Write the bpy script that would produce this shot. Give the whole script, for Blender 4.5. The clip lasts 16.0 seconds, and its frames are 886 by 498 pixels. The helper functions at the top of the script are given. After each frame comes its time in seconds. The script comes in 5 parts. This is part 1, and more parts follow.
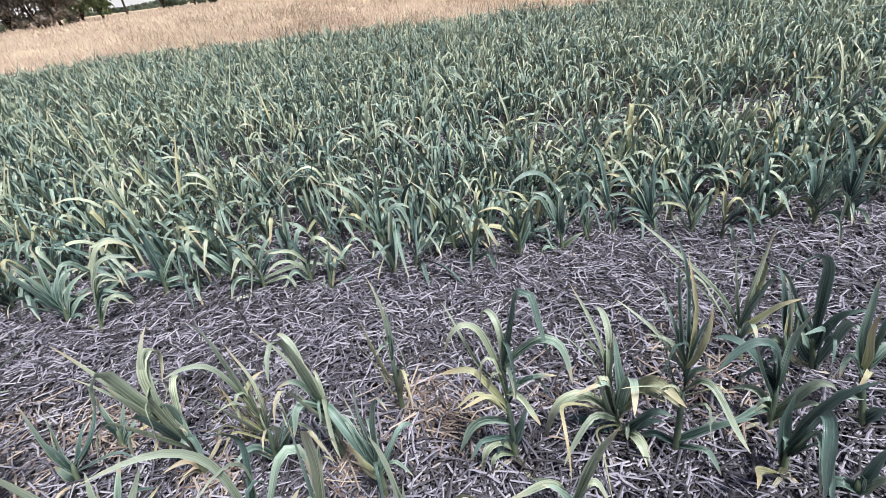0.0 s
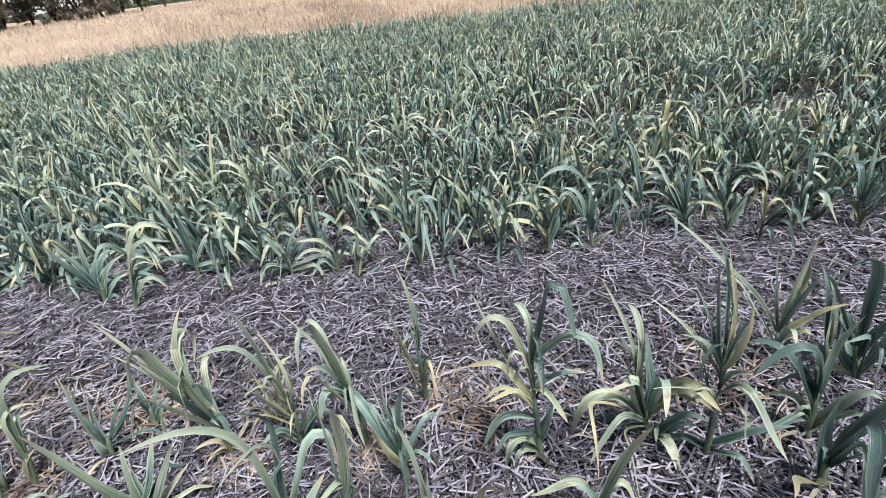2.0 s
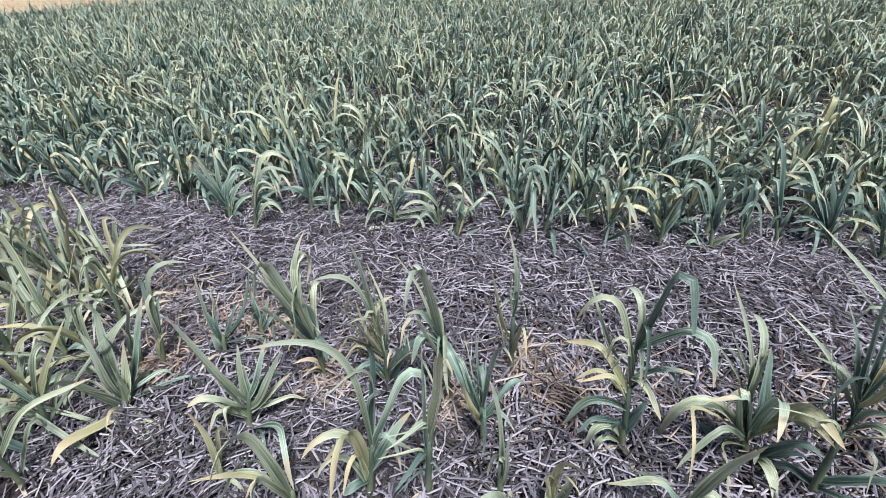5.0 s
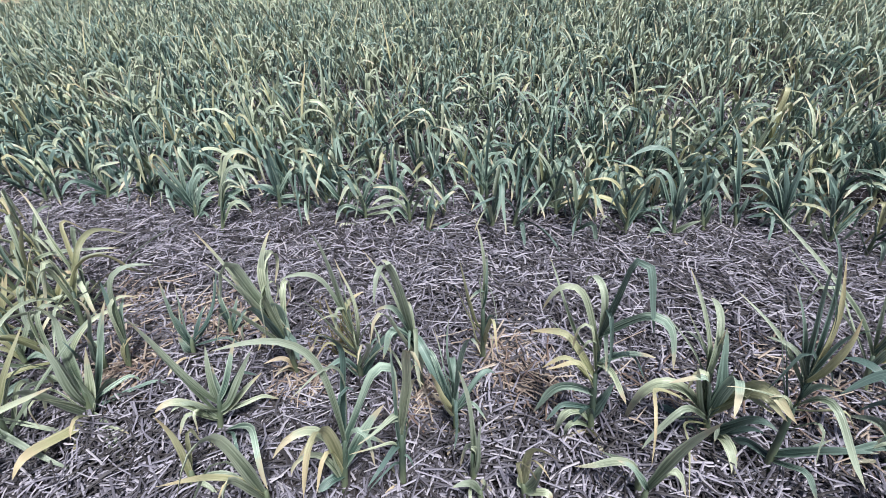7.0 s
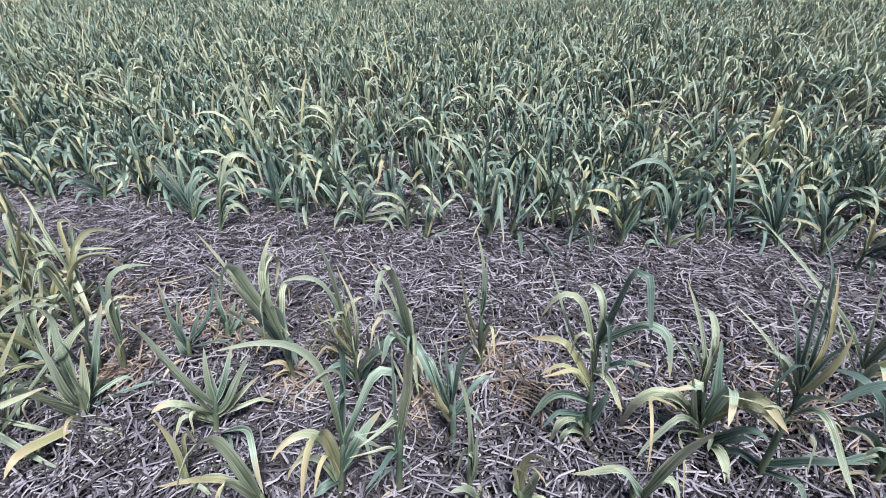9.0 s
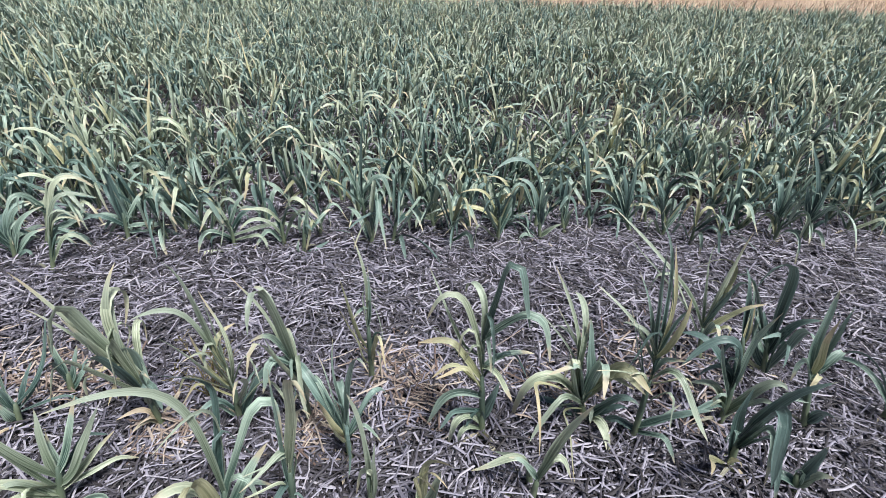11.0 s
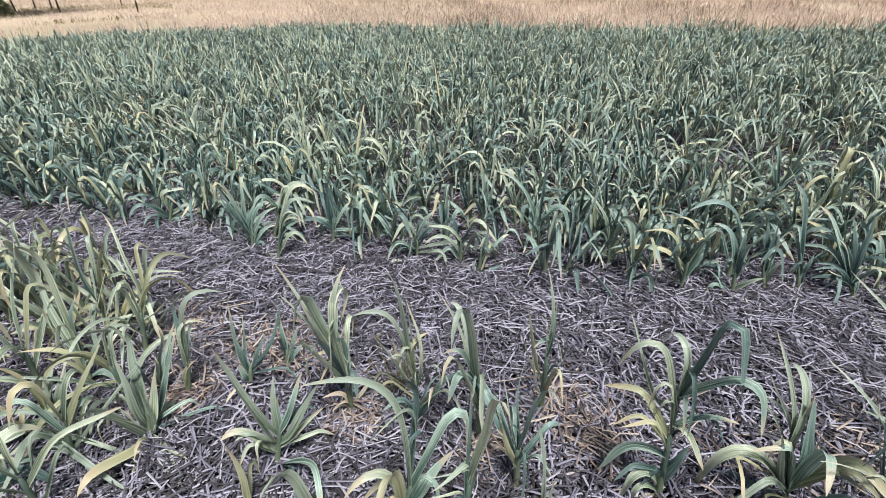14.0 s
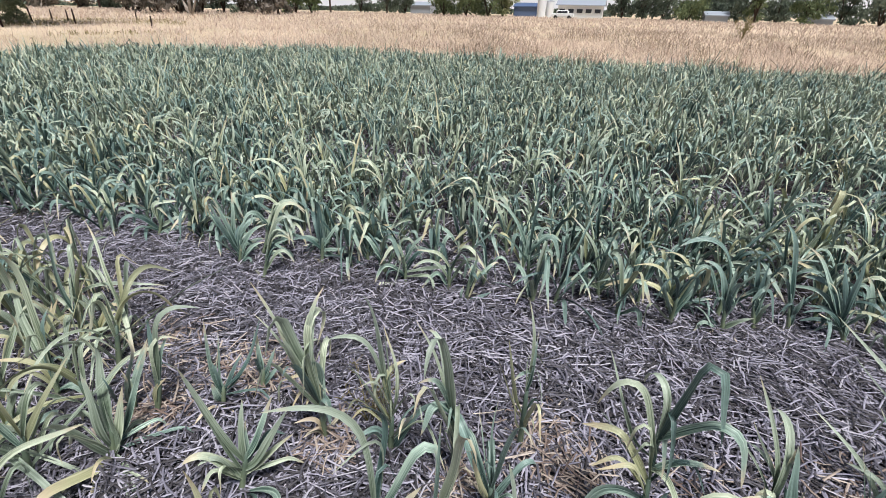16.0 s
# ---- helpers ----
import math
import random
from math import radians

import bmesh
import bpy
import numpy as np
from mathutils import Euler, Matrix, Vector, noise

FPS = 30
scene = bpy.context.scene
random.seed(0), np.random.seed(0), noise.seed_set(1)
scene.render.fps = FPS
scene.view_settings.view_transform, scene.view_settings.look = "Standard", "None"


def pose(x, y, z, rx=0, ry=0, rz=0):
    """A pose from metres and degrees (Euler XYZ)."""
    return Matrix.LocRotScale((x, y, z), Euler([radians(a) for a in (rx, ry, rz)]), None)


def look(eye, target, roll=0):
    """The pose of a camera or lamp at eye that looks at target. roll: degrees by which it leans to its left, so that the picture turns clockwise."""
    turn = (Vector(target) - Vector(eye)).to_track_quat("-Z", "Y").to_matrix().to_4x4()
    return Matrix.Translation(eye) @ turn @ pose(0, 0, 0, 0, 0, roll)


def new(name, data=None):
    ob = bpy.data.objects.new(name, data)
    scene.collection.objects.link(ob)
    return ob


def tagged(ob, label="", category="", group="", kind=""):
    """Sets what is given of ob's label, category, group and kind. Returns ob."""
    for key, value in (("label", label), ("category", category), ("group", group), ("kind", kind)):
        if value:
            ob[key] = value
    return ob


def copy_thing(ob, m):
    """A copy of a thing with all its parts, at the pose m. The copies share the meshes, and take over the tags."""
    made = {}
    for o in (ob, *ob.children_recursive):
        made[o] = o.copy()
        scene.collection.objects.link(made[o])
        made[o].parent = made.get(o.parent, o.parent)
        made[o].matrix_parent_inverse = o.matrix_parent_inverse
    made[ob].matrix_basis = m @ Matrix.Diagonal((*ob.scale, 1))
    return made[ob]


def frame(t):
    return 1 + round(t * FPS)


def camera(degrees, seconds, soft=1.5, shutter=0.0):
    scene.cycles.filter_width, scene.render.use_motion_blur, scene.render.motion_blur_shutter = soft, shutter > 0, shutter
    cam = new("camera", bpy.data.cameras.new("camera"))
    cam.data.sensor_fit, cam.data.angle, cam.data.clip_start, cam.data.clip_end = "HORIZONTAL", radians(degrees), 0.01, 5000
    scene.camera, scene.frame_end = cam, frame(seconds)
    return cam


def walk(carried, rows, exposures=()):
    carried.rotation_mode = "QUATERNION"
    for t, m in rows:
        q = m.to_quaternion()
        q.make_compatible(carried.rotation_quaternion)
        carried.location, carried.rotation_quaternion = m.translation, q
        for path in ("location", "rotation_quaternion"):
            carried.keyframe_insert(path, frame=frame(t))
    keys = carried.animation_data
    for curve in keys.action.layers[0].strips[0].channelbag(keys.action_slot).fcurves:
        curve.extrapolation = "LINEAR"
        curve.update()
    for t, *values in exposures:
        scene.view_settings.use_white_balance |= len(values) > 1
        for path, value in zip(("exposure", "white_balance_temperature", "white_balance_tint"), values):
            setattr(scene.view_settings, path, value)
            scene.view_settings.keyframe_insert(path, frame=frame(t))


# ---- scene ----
cam = camera(86.9, 16.0, soft=0.72)
PATH = [
    (0, (0.061, -0.136, 1.427), (-0.053, 1.577, 0.401), -6.9),
    (0.5, (0.059, -0.134, 1.413), (-0.066, 1.58, 0.391), -6.8),
    (1, (0.066, -0.128, 1.422), (-0.077, 1.579, 0.388), -7.1),
    (1.5, (0.049, -0.133, 1.422), (-0.125, 1.569, 0.387), -6.9),
    (2, (0.036, -0.135, 1.412), (-0.175, 1.565, 0.38), -6.8),
    (2.5, (0.031, -0.135, 1.41), (-0.214, 1.559, 0.375), -6.8),
    (3, (-0.038, -0.149, 1.396), (-0.364, 1.521, 0.345), -6.4),
    (3.5, (-0.07, -0.157, 1.392), (-0.517, 1.464, 0.309), -5.8),
    (3.7, (-0.075, -0.157, 1.388), (-0.568, 1.445, 0.296), -5.8),
    (5.8, (-0.039, -0.162, 1.392), (-0.574, 1.409, 0.275), -2.5),
    (6, (-0.037, -0.166, 1.398), (-0.544, 1.416, 0.284), -2.1),
    (6.5, (-0.034, -0.165, 1.399), (-0.495, 1.431, 0.286), -2.0),
    (7, (-0.028, -0.161, 1.393), (-0.478, 1.422, 0.257), -3.0),
    (7.5, (-0.028, -0.163, 1.391), (-0.48, 1.413, 0.245), -3.7),
    (8, (-0.028, -0.163, 1.393), (-0.466, 1.412, 0.242), -3.6),
    (8.5, (-0.055, -0.183, 1.399), (-0.486, 1.41, 0.269), -2.4),
    (9, (-0.047, -0.183, 1.398), (-0.472, 1.427, 0.291), -1.2),
    (9.5, (-0.028, -0.167, 1.408), (-0.347, 1.475, 0.312), 0.4),
    (10, (-0.006, -0.139, 1.399), (-0.1, 1.531, 0.304), 2.4),
    (10.2, (-0.018, -0.154, 1.376), (-0.002, 1.522, 0.285), 3.3),
    (12.3, (-0.022, -0.143, 1.427), (-0.067, 1.555, 0.372), -1.5),
    (12.5, (-0.019, -0.137, 1.438), (-0.103, 1.566, 0.392), -2.2),
    (13, (-0.051, -0.136, 1.455), (-0.223, 1.585, 0.451), -3.0),
    (13.5, (-0.152, -0.178, 1.437), (-0.501, 1.528, 0.452), -1.7),
    (14, (-0.173, -0.199, 1.425), (-0.739, 1.436, 0.421), -1.4),
    (14.5, (-0.174, -0.216, 1.454), (-0.897, 1.377, 0.483), -1.2),
    (15, (-0.171, -0.196, 1.455), (-0.956, 1.412, 0.56), -1.3),
    (15.5, (-0.187, -0.166, 1.406), (-0.89, 1.494, 0.539), 0.4),
    (16, (-0.133, -0.158, 1.421), (-0.707, 1.525, 0.505), 1.3),
]
walk(cam, [(t, look(eye, target, roll)) for t, eye, target, roll in PATH], [(0.0, 0.14), (3.0, 0.10), (9.0, 0.10), (13.0, 0.07), (14.5, -0.02), (15.5, -0.06), (16.0, -0.02)])

# ---- world, sun ----
SUN_AZ, SUN_EL = 135.0, 66.0      # degrees clockwise from +y, degrees up
world = bpy.data.worlds.new("world")
scene.world = world
world.use_nodes = True
wn = world.node_tree
sky = wn.nodes.new("ShaderNodeTexSky")
sky.sky_type = 'NISHITA'
sky.sun_disc = False
sky.sun_elevation = radians(SUN_EL)
sky.sun_rotation = radians(SUN_AZ)
sky.dust_density = 1.5
sky.air_density = 0.8
sky.ozone_density = 2.5
wn.links.new(sky.outputs[0], wn.nodes["Background"].inputs[0])
wn.nodes["Background"].inputs[1].default_value = 0.052
sun_data = bpy.data.lights.new("sun", 'SUN')
sun_data.energy, sun_data.angle, sun_data.color = 5.0, radians(14), (1.0, 0.99, 0.985)
sun = new("sun", sun_data)
sun.matrix_world = look((20 * math.sin(radians(SUN_AZ)), 20 * math.cos(radians(SUN_AZ)), 20 * math.tan(radians(SUN_EL))), (0, 0, 0))


# ---- materials ----
class Nodes:
    """A short hand for building a node material."""

    def __init__(self, name):
        self.mat = bpy.data.materials.new(name)
        self.mat.use_nodes = True
        self.tree = self.mat.node_tree
        self.bsdf = self.tree.nodes["Principled BSDF"]
        self.out = self.tree.nodes["Material Output"]

    def add(self, kind, **props):
        node = self.tree.nodes.new(kind)
        for key, value in props.items():
            setattr(node, key, value)
        return node

    def link(self, a, b):
        self.tree.links.new(a, b)

    def math(self, op, a, b=0.0):
        node = self.add("ShaderNodeMath", operation=op)
        for i, v in enumerate((a, b)):
            if isinstance(v, (int, float)):
                node.inputs[i].default_value = v
            else:
                self.link(v, node.inputs[i])
        return node.outputs[0]

    def ramp(self, fac, stops):
        node = self.add("ShaderNodeValToRGB")
        els = node.color_ramp.elements
        while len(els) < len(stops):
            els.new(0.5)
        for el, (at, c) in zip(els, stops):
            el.position, el.color = at, (*c, 1)
        self.link(fac, node.inputs[0])
        return node.outputs[0]

    def mix(self, fac, a, b):
        node = self.add("ShaderNodeMix", data_type='RGBA')
        for i, v in ((0, fac), (6, a), (7, b)):
            if isinstance(v, tuple):
                node.inputs[i].default_value = (*v, 1)
            elif isinstance(v, (int, float)):
                node.inputs[i].default_value = v
            else:
                self.link(v, node.inputs[i])
        return node.outputs[2]

    def noise(self, vec, scale, detail=3.0, rough=0.55):
        node = self.add("ShaderNodeTexNoise")
        node.inputs["Scale"].default_value = scale
        node.inputs["Detail"].default_value = detail
        node.inputs["Roughness"].default_value = rough
        if vec is not None:
            self.link(vec, node.inputs["Vector"])
        return node.outputs["Fac"]

    def place(self):
        return self.add("ShaderNodeNewGeometry").outputs["Position"]

    def object_place(self):
        return self.add("ShaderNodeTexCoord").outputs["Object"]

    def luck(self):
        """A number between 0 and 1 for each object and each loose piece of a mesh."""
        ob = self.add("ShaderNodeObjectInfo").outputs["Random"]
        isl = self.add("ShaderNodeNewGeometry").outputs["Random Per Island"]
        return self.math('FRACT', self.math('ADD', ob, isl))

    def bump(self, height, strength, distance):
        node = self.add("ShaderNodeBump")
        node.inputs["Strength"].default_value = strength
        node.inputs["Distance"].default_value = distance
        self.link(height, node.inputs["Height"])
        self.link(node.outputs[0], self.bsdf.inputs["Normal"])

    def finish(self, colour, rough=0.6, see_through=0.0, glow=None, spec=0.5):
        if isinstance(colour, tuple):
            self.bsdf.inputs["Base Color"].default_value = (*colour, 1)
        else:
            self.link(colour, self.bsdf.inputs["Base Color"])
        if isinstance(rough, (int, float)):
            self.bsdf.inputs["Roughness"].default_value = rough
        else:
            self.link(rough, self.bsdf.inputs["Roughness"])
        self.bsdf.inputs["Specular IOR Level"].default_value = spec
        if see_through:
            thin = self.add("ShaderNodeBsdfTranslucent")
            if glow is None:
                self.link(colour, thin.inputs[0])
            else:
                self.link(glow, thin.inputs[0])
            both = self.add("ShaderNodeMixShader")
            both.inputs[0].default_value = see_through
            self.link(self.bsdf.outputs[0], both.inputs[1])
            self.link(thin.outputs[0], both.inputs[2])
            self.link(both.outputs[0], self.out.inputs[0])
        return self.mat


def leaf_material(name, dark, mid, pale, tip, tip_from, spread_of_tone=1.0):
    """A strap leaf: fine veins along it, a waxy bloom, a dry tip; u runs across it and v along it."""
    n = Nodes(name)
    uv = n.add("ShaderNodeSeparateXYZ")
    n.link(n.add("ShaderNodeUVMap").outputs[0], uv.inputs[0])
    u, v = uv.outputs[0], uv.outputs[1]
    luck = n.luck()
    at = n.add("ShaderNodeCombineXYZ")
    n.link(n.math('MULTIPLY', u, 9.0), at.inputs[0])
    n.link(n.math('MULTIPLY', v, 1.3), at.inputs[1])
    n.link(n.math('MULTIPLY', luck, 60.0), at.inputs[2])
    veins = n.noise(at.outputs[0], 1.0, 2.0)
    fine = n.add("ShaderNodeCombineXYZ")
    n.link(n.math('MULTIPLY', u, 30.0), fine.inputs[0])
    n.link(n.math('MULTIPLY', v, 2.0), fine.inputs[1])
    n.link(n.math('MULTIPLY', luck, 31.0), fine.inputs[2])
    grain = n.noise(fine.outputs[0], 1.0, 1.0)
    body = n.ramp(veins, [(0.30, dark), (0.50, mid), (0.70, pale)])
    # darker towards the sheath, the bed's shade put into the colour; paler towards the tip
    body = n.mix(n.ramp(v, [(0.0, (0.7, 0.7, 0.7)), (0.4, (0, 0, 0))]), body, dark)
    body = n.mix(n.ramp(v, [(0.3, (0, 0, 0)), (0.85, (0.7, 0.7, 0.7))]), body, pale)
    # paler rims
    off = n.math('ABSOLUTE', n.math('SUBTRACT', u, 0.5))
    rim = n.ramp(off, [(0.28, (0, 0, 0)), (0.46, (0.55, 0.55, 0.55))])
    body = n.mix(rim, body, pale)
    tones = ((0.0, (0.38, 0.47, 0.50)), (0.4, (0.74, 0.83, 0.84)), (0.75, (1.18, 1.19, 1.13)), (1.0, (1.5, 1.49, 1.40)))
    shade = n.ramp(luck, [(at_luck, tuple(1 + (k - 1) * spread_of_tone for k in c)) for at_luck, c in tones])
    tint = n.add("ShaderNodeMix", data_type='RGBA', blend_type='MULTIPLY')
    tint.inputs[0].default_value = 1.0
    n.link(body, tint.inputs[6])
    n.link(shade, tint.inputs[7])
    # the dry tip, of uneven length
    blot = n.noise(n.place(), 26.0, 2.0)
    reach = n.math('ADD', n.math('ADD', v, n.math('MULTIPLY', n.math('SUBTRACT', blot, 0.5), 0.35)), n.math('MULTIPLY', n.math('SUBTRACT', luck, 0.5), 0.34))
    dry = n.ramp(reach, [(tip_from, (0, 0, 0)), (min(0.999, tip_from + 0.2), (1, 1, 1))])
    colour = n.mix(dry, tint.outputs[2], tip)
    n.bump(n.math('ADD', veins, n.math('MULTIPLY', grain, 0.6)), 0.45, 0.004)
    return n.finish(colour, n.ramp(grain, [(0.3, (0.26, 0.26, 0.26)), (0.7, (0.40, 0.40, 0.40))]), 0.06, spec=0.5)


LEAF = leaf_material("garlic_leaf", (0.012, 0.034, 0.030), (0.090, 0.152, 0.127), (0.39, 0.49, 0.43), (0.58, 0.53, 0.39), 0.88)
# paler copy of garlic_leaf: sunlit tone put into the colour, besides real bleaching
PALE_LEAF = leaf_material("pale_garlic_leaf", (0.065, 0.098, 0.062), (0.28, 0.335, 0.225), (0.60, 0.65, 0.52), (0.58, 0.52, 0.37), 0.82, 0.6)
YELLOW_LEAF = leaf_material("yellowing_leaf", (0.20, 0.22, 0.11), (0.42, 0.415, 0.24), (0.60, 0.58, 0.39), (0.57, 0.49, 0.32), 0.7, 0.5)

DRY_LEAF = leaf_material("dry_garlic_leaf", (0.20, 0.15, 0.10), (0.42, 0.34, 0.24), (0.62, 0.54, 0.42), (0.62, 0.53, 0.40), 0.6)


def stem_material():
    n = Nodes("garlic_stem")
    z = n.add("ShaderNodeSeparateXYZ")
    n.link(n.object_place(), z.inputs[0])
    up = n.math('MULTIPLY', z.outputs[2], 3.2)
    base = n.ramp(n.math('ADD', up, n.math('MULTIPLY', n.noise(n.object_place(), 40.0), 0.15)), [(0.04, (0.40, 0.36, 0.26)), (0.14, (0.20, 0.24, 0.14)), (0.6, (0.08, 0.12, 0.09))])
    return n.finish(base, 0.5)


STEM = stem_material()


def straw_material(name, stops):
    n = Nodes(name)
    luck = n.luck()
    c = n.ramp(luck, stops)
    spots = n.noise(n.place(), 170.0, 2.0)
    c2 = n.mix(n.math('MULTIPLY', n.math('SUBTRACT', 1.0, spots), 0.55), c, (0.11, 0.095, 0.095))
    n.bump(n.noise(n.place(), 420.0, 1.0), 0.25, 0.002)
    return n.finish(c2, 0.62, spec=0.4)


STRAW = straw_material("weathered_straw", [(0.0, (0.017, 0.016, 0.020)), (0.3, (0.056, 0.054, 0.068)), (0.62, (0.226, 0.220, 0.285)), (0.84, (0.515, 0.495, 0.61)), (1.0, (0.65, 0.62, 0.69))])
FRESH = straw_material("golden_straw", [(0.0, (0.17, 0.11, 0.09)), (0.4, (0.36, 0.27, 0.22)), (0.8, (0.58, 0.47, 0.39)), (1.0, (0.76, 0.65, 0.55))])


def mulch_material():
    n = Nodes("mulched_soil")
    p = n.place()
    a = n.noise(p, 45.0, 5.0, 0.7)
    b = n.noise(p, 1.3, 3.0)
    c = n.ramp(a, [(0.3, (0.010, 0.009, 0.010)), (0.5, (0.03, 0.026, 0.03)), (0.75, (0.10, 0.09, 0.10))])
    c = n.mix(n.math('MULTIPLY', b, 0.25), c, (0.10, 0.08, 0.065))
    n.bump(a, 0.8, 0.02)
    return n.finish(c, 0.9, spec=0.2)


def dry_ground_material():
    n = Nodes("dry_grass_ground")
    p = n.place()
    a = n.noise(p, 6.0, 5.0, 0.7)
    b = n.noise(p, 0.12, 4.0)
    c = n.ramp(a, [(0.25, (0.50, 0.385, 0.27)), (0.5, (0.64, 0.51, 0.37)), (0.8, (0.74, 0.61, 0.46))])
    c = n.mix(n.ramp(b, [(0.45, (0, 0, 0)), (0.7, (0.6, 0.6, 0.6))]), c, (0.33, 0.29, 0.16))
    n.bump(a, 0.7, 0.06)
    return n.finish(c, 0.95, spec=0.1)


MULCH, DRYLAND = mulch_material(), dry_ground_material()


def blade_material(name, stops):
    n = Nodes(name)
    c = n.ramp(n.math('FRACT', n.math('ADD', n.luck(), n.math('MULTIPLY', n.noise(n.place(), 0.35, 3.0), 0.5))), stops)
    return n.finish(c, 0.75, 0.3, spec=0.2)


DRY_GRASS = blade_material("dry_grass", [(0.0, (0.47, 0.35, 0.285)), (0.35, (0.62, 0.49, 0.41)), (0.75, (0.74, 0.62, 0.53)), (1.0, (0.80, 0.70, 0.61))])
WEED = blade_material("rusty_weed", [(0.0, (0.16, 0.14, 0.10)), (0.35, (0.27, 0.21, 0.16)), (0.65, (0.38, 0.28, 0.225)), (1.0, (0.44, 0.38, 0.28))])
LOW_WEED = blade_material("low_weed", [(0.0, (0.16, 0.14, 0.06)), (0.5, (0.28, 0.24, 0.11)), (1.0, (0.42, 0.34, 0.19))])


def bark_material(name, dark, light):
    n = Nodes(name)
    p = n.object_place()
    st = n.add("ShaderNodeMapping")
    st.inputs["Scale"].default_value = (3.0, 3.0, 0.5)
    n.link(p, st.inputs[0])
    a = n.noise(st.outputs[0], 3.0, 5.0, 0.65)
    n.bump(a, 0.9, 0.08)
    return n.finish(n.ramp(a, [(0.3, dark), (0.7, light)]), 0.85, spec=0.2)


BARK = bark_material("gum_bark", (0.022, 0.016, 0.014), (0.105, 0.072, 0.058))
PALE_BARK = bark_material("bleached_wood", (0.16, 0.13, 0.11), (0.38, 0.33, 0.29))
FOLIAGE = {
    "grey": blade_material("gum_foliage", [(0.0, (0.11, 0.095, 0.08)), (0.5, (0.20, 0.175, 0.15)), (1.0, (0.31, 0.27, 0.235))]),
    "olive": blade_material("bush_foliage", [(0.0, (0.20, 0.23, 0.12)), (0.5, (0.34, 0.37, 0.21)), (1.0, (0.47, 0.49, 0.31))]),
    "green": blade_material("green_foliage", [(0.0, (0.09, 0.12, 0.06)), (0.5, (0.16, 0.20, 0.10)), (1.0, (0.26, 0.30, 0.16))]),
    "dark": blade_material("dark_foliage", [(0.0, (0.065, 0.085, 0.065)), (0.5, (0.12, 0.15, 0.115)), (1.0, (0.20, 0.235, 0.175))]),
}


def paint_material(name, colour, rough=0.5, metal=0.0):
    n = Nodes(name)
    a = n.noise(n.object_place(), 1.7, 4.0)
    c = n.mix(n.math('MULTIPLY', a, 0.3), colour, tuple(0.7 * k for k in colour))
    n.bsdf.inputs["Metallic"].default_value = metal
    return n.finish(c, rough)


WHITE = paint_material("white_paint", (0.78, 0.79, 0.80))
TIN = paint_material("grey_tin", (0.36, 0.40, 0.46), 0.5)
BLUE = paint_material("blue_tin", (0.10, 0.15, 0.27), 0.5)
DARK = paint_material("dark_glass", (0.03, 0.035, 0.045), 0.15)
RUBBER = paint_material("rubber", (0.03, 0.03, 0.03), 0.8)


# ---- mesh helpers ----
def mesh_of(name, verts, quads, mat, uvs=None, smooth=True):
    """A mesh from arrays of vertices and four-cornered (or three-cornered) faces, with one uv pair for each vertex."""
    verts, quads = np.asarray(verts, dtype=np.float32), np.asarray(quads, dtype=np.int32)
    me = bpy.data.meshes.new(name)
    k = quads.shape[1]
    me.vertices.add(len(verts))
    me.vertices.foreach_set("co", verts.ravel())
    me.loops.add(quads.size)
    me.loops.foreach_set("vertex_index", quads.ravel())
    me.polygons.add(len(quads))
    me.polygons.foreach_set("loop_start", np.arange(len(quads), dtype=np.int32) * k)
    me.polygons.foreach_set("use_smooth", np.full(len(quads), smooth))
    if uvs is not None:
        layer = me.uv_layers.new(name="UVMap")
        layer.data.foreach_set("uv", np.asarray(uvs, dtype=np.float32)[quads.ravel()].ravel())
    me.update(calc_edges=True)
    me.validate()
    me.materials.append(mat)
    return me


def part(name, me, parent, label=""):
    ob = new(name, me)
    ob.parent = parent
    return tagged(ob, label)


def part_bm(name, bm, mat, parent, label=""):
    me = bpy.data.meshes.new(name)
    bm.to_mesh(me)
    bm.free()
    me.materials.append(mat)
    return part(name, me, parent, label)


def tube(path, radii, sides=8):
    """Vertices and faces of a closed tapering tube along a path."""
    path, v, f = [Vector(p) for p in path], [], []
    for i, p in enumerate(path):
        way = (path[min(i + 1, len(path) - 1)] - path[max(i - 1, 0)]).normalized()
        side = way.orthogonal().normalized() if i == 0 else (side - way * side.dot(way)).normalized()
        other = way.cross(side)
        for k in range(sides):
            a = 2 * math.pi * k / sides
            v.append(p + radii[i] * (math.cos(a) * side + math.sin(a) * other))
    for i in range(len(path) - 1):
        for k in range(sides):
            a, b = i * sides + k, i * sides + (k + 1) % sides
            f.append((a, b, b + sides, a + sides))
    n = len(v)
    v += [path[0], path[-1]]
    top = (len(path) - 1) * sides
    for k in range(0, sides, 2):
        f.append((n, (k + 2) % sides, k + 1, k))
        f.append((n + 1, top + k, top + k + 1, top + (k + 2) % sides))
    return v, f


def join(pieces):
    """One pair of vertices and faces from several."""
    v, f = [], []
    for pv, pf in pieces:
        f += [tuple(i + len(v) for i in face) for face in pf]
        v += list(pv)
    return v, f


def ground_height(x, y):
    """The small unevenness of the mulched ground."""
    return 0.012 * math.sin(2.1 * x + 0.7) * math.sin(1.7 * y) + 0.008 * math.sin(5.3 * x + 2 * y)


# ---- ground: one sheet to the horizon ----
FIELD_LEFT, FIELD_RIGHT = -16.0, 15.0


def field_far(x):
    """How far the garlic reaches."""
    return 13.5 - 0.62 * max(0.0, -9.0 - x) + 0.12 * math.sin(1.3 * x) + 0.08 * math.sin(3.1 * x + 1)


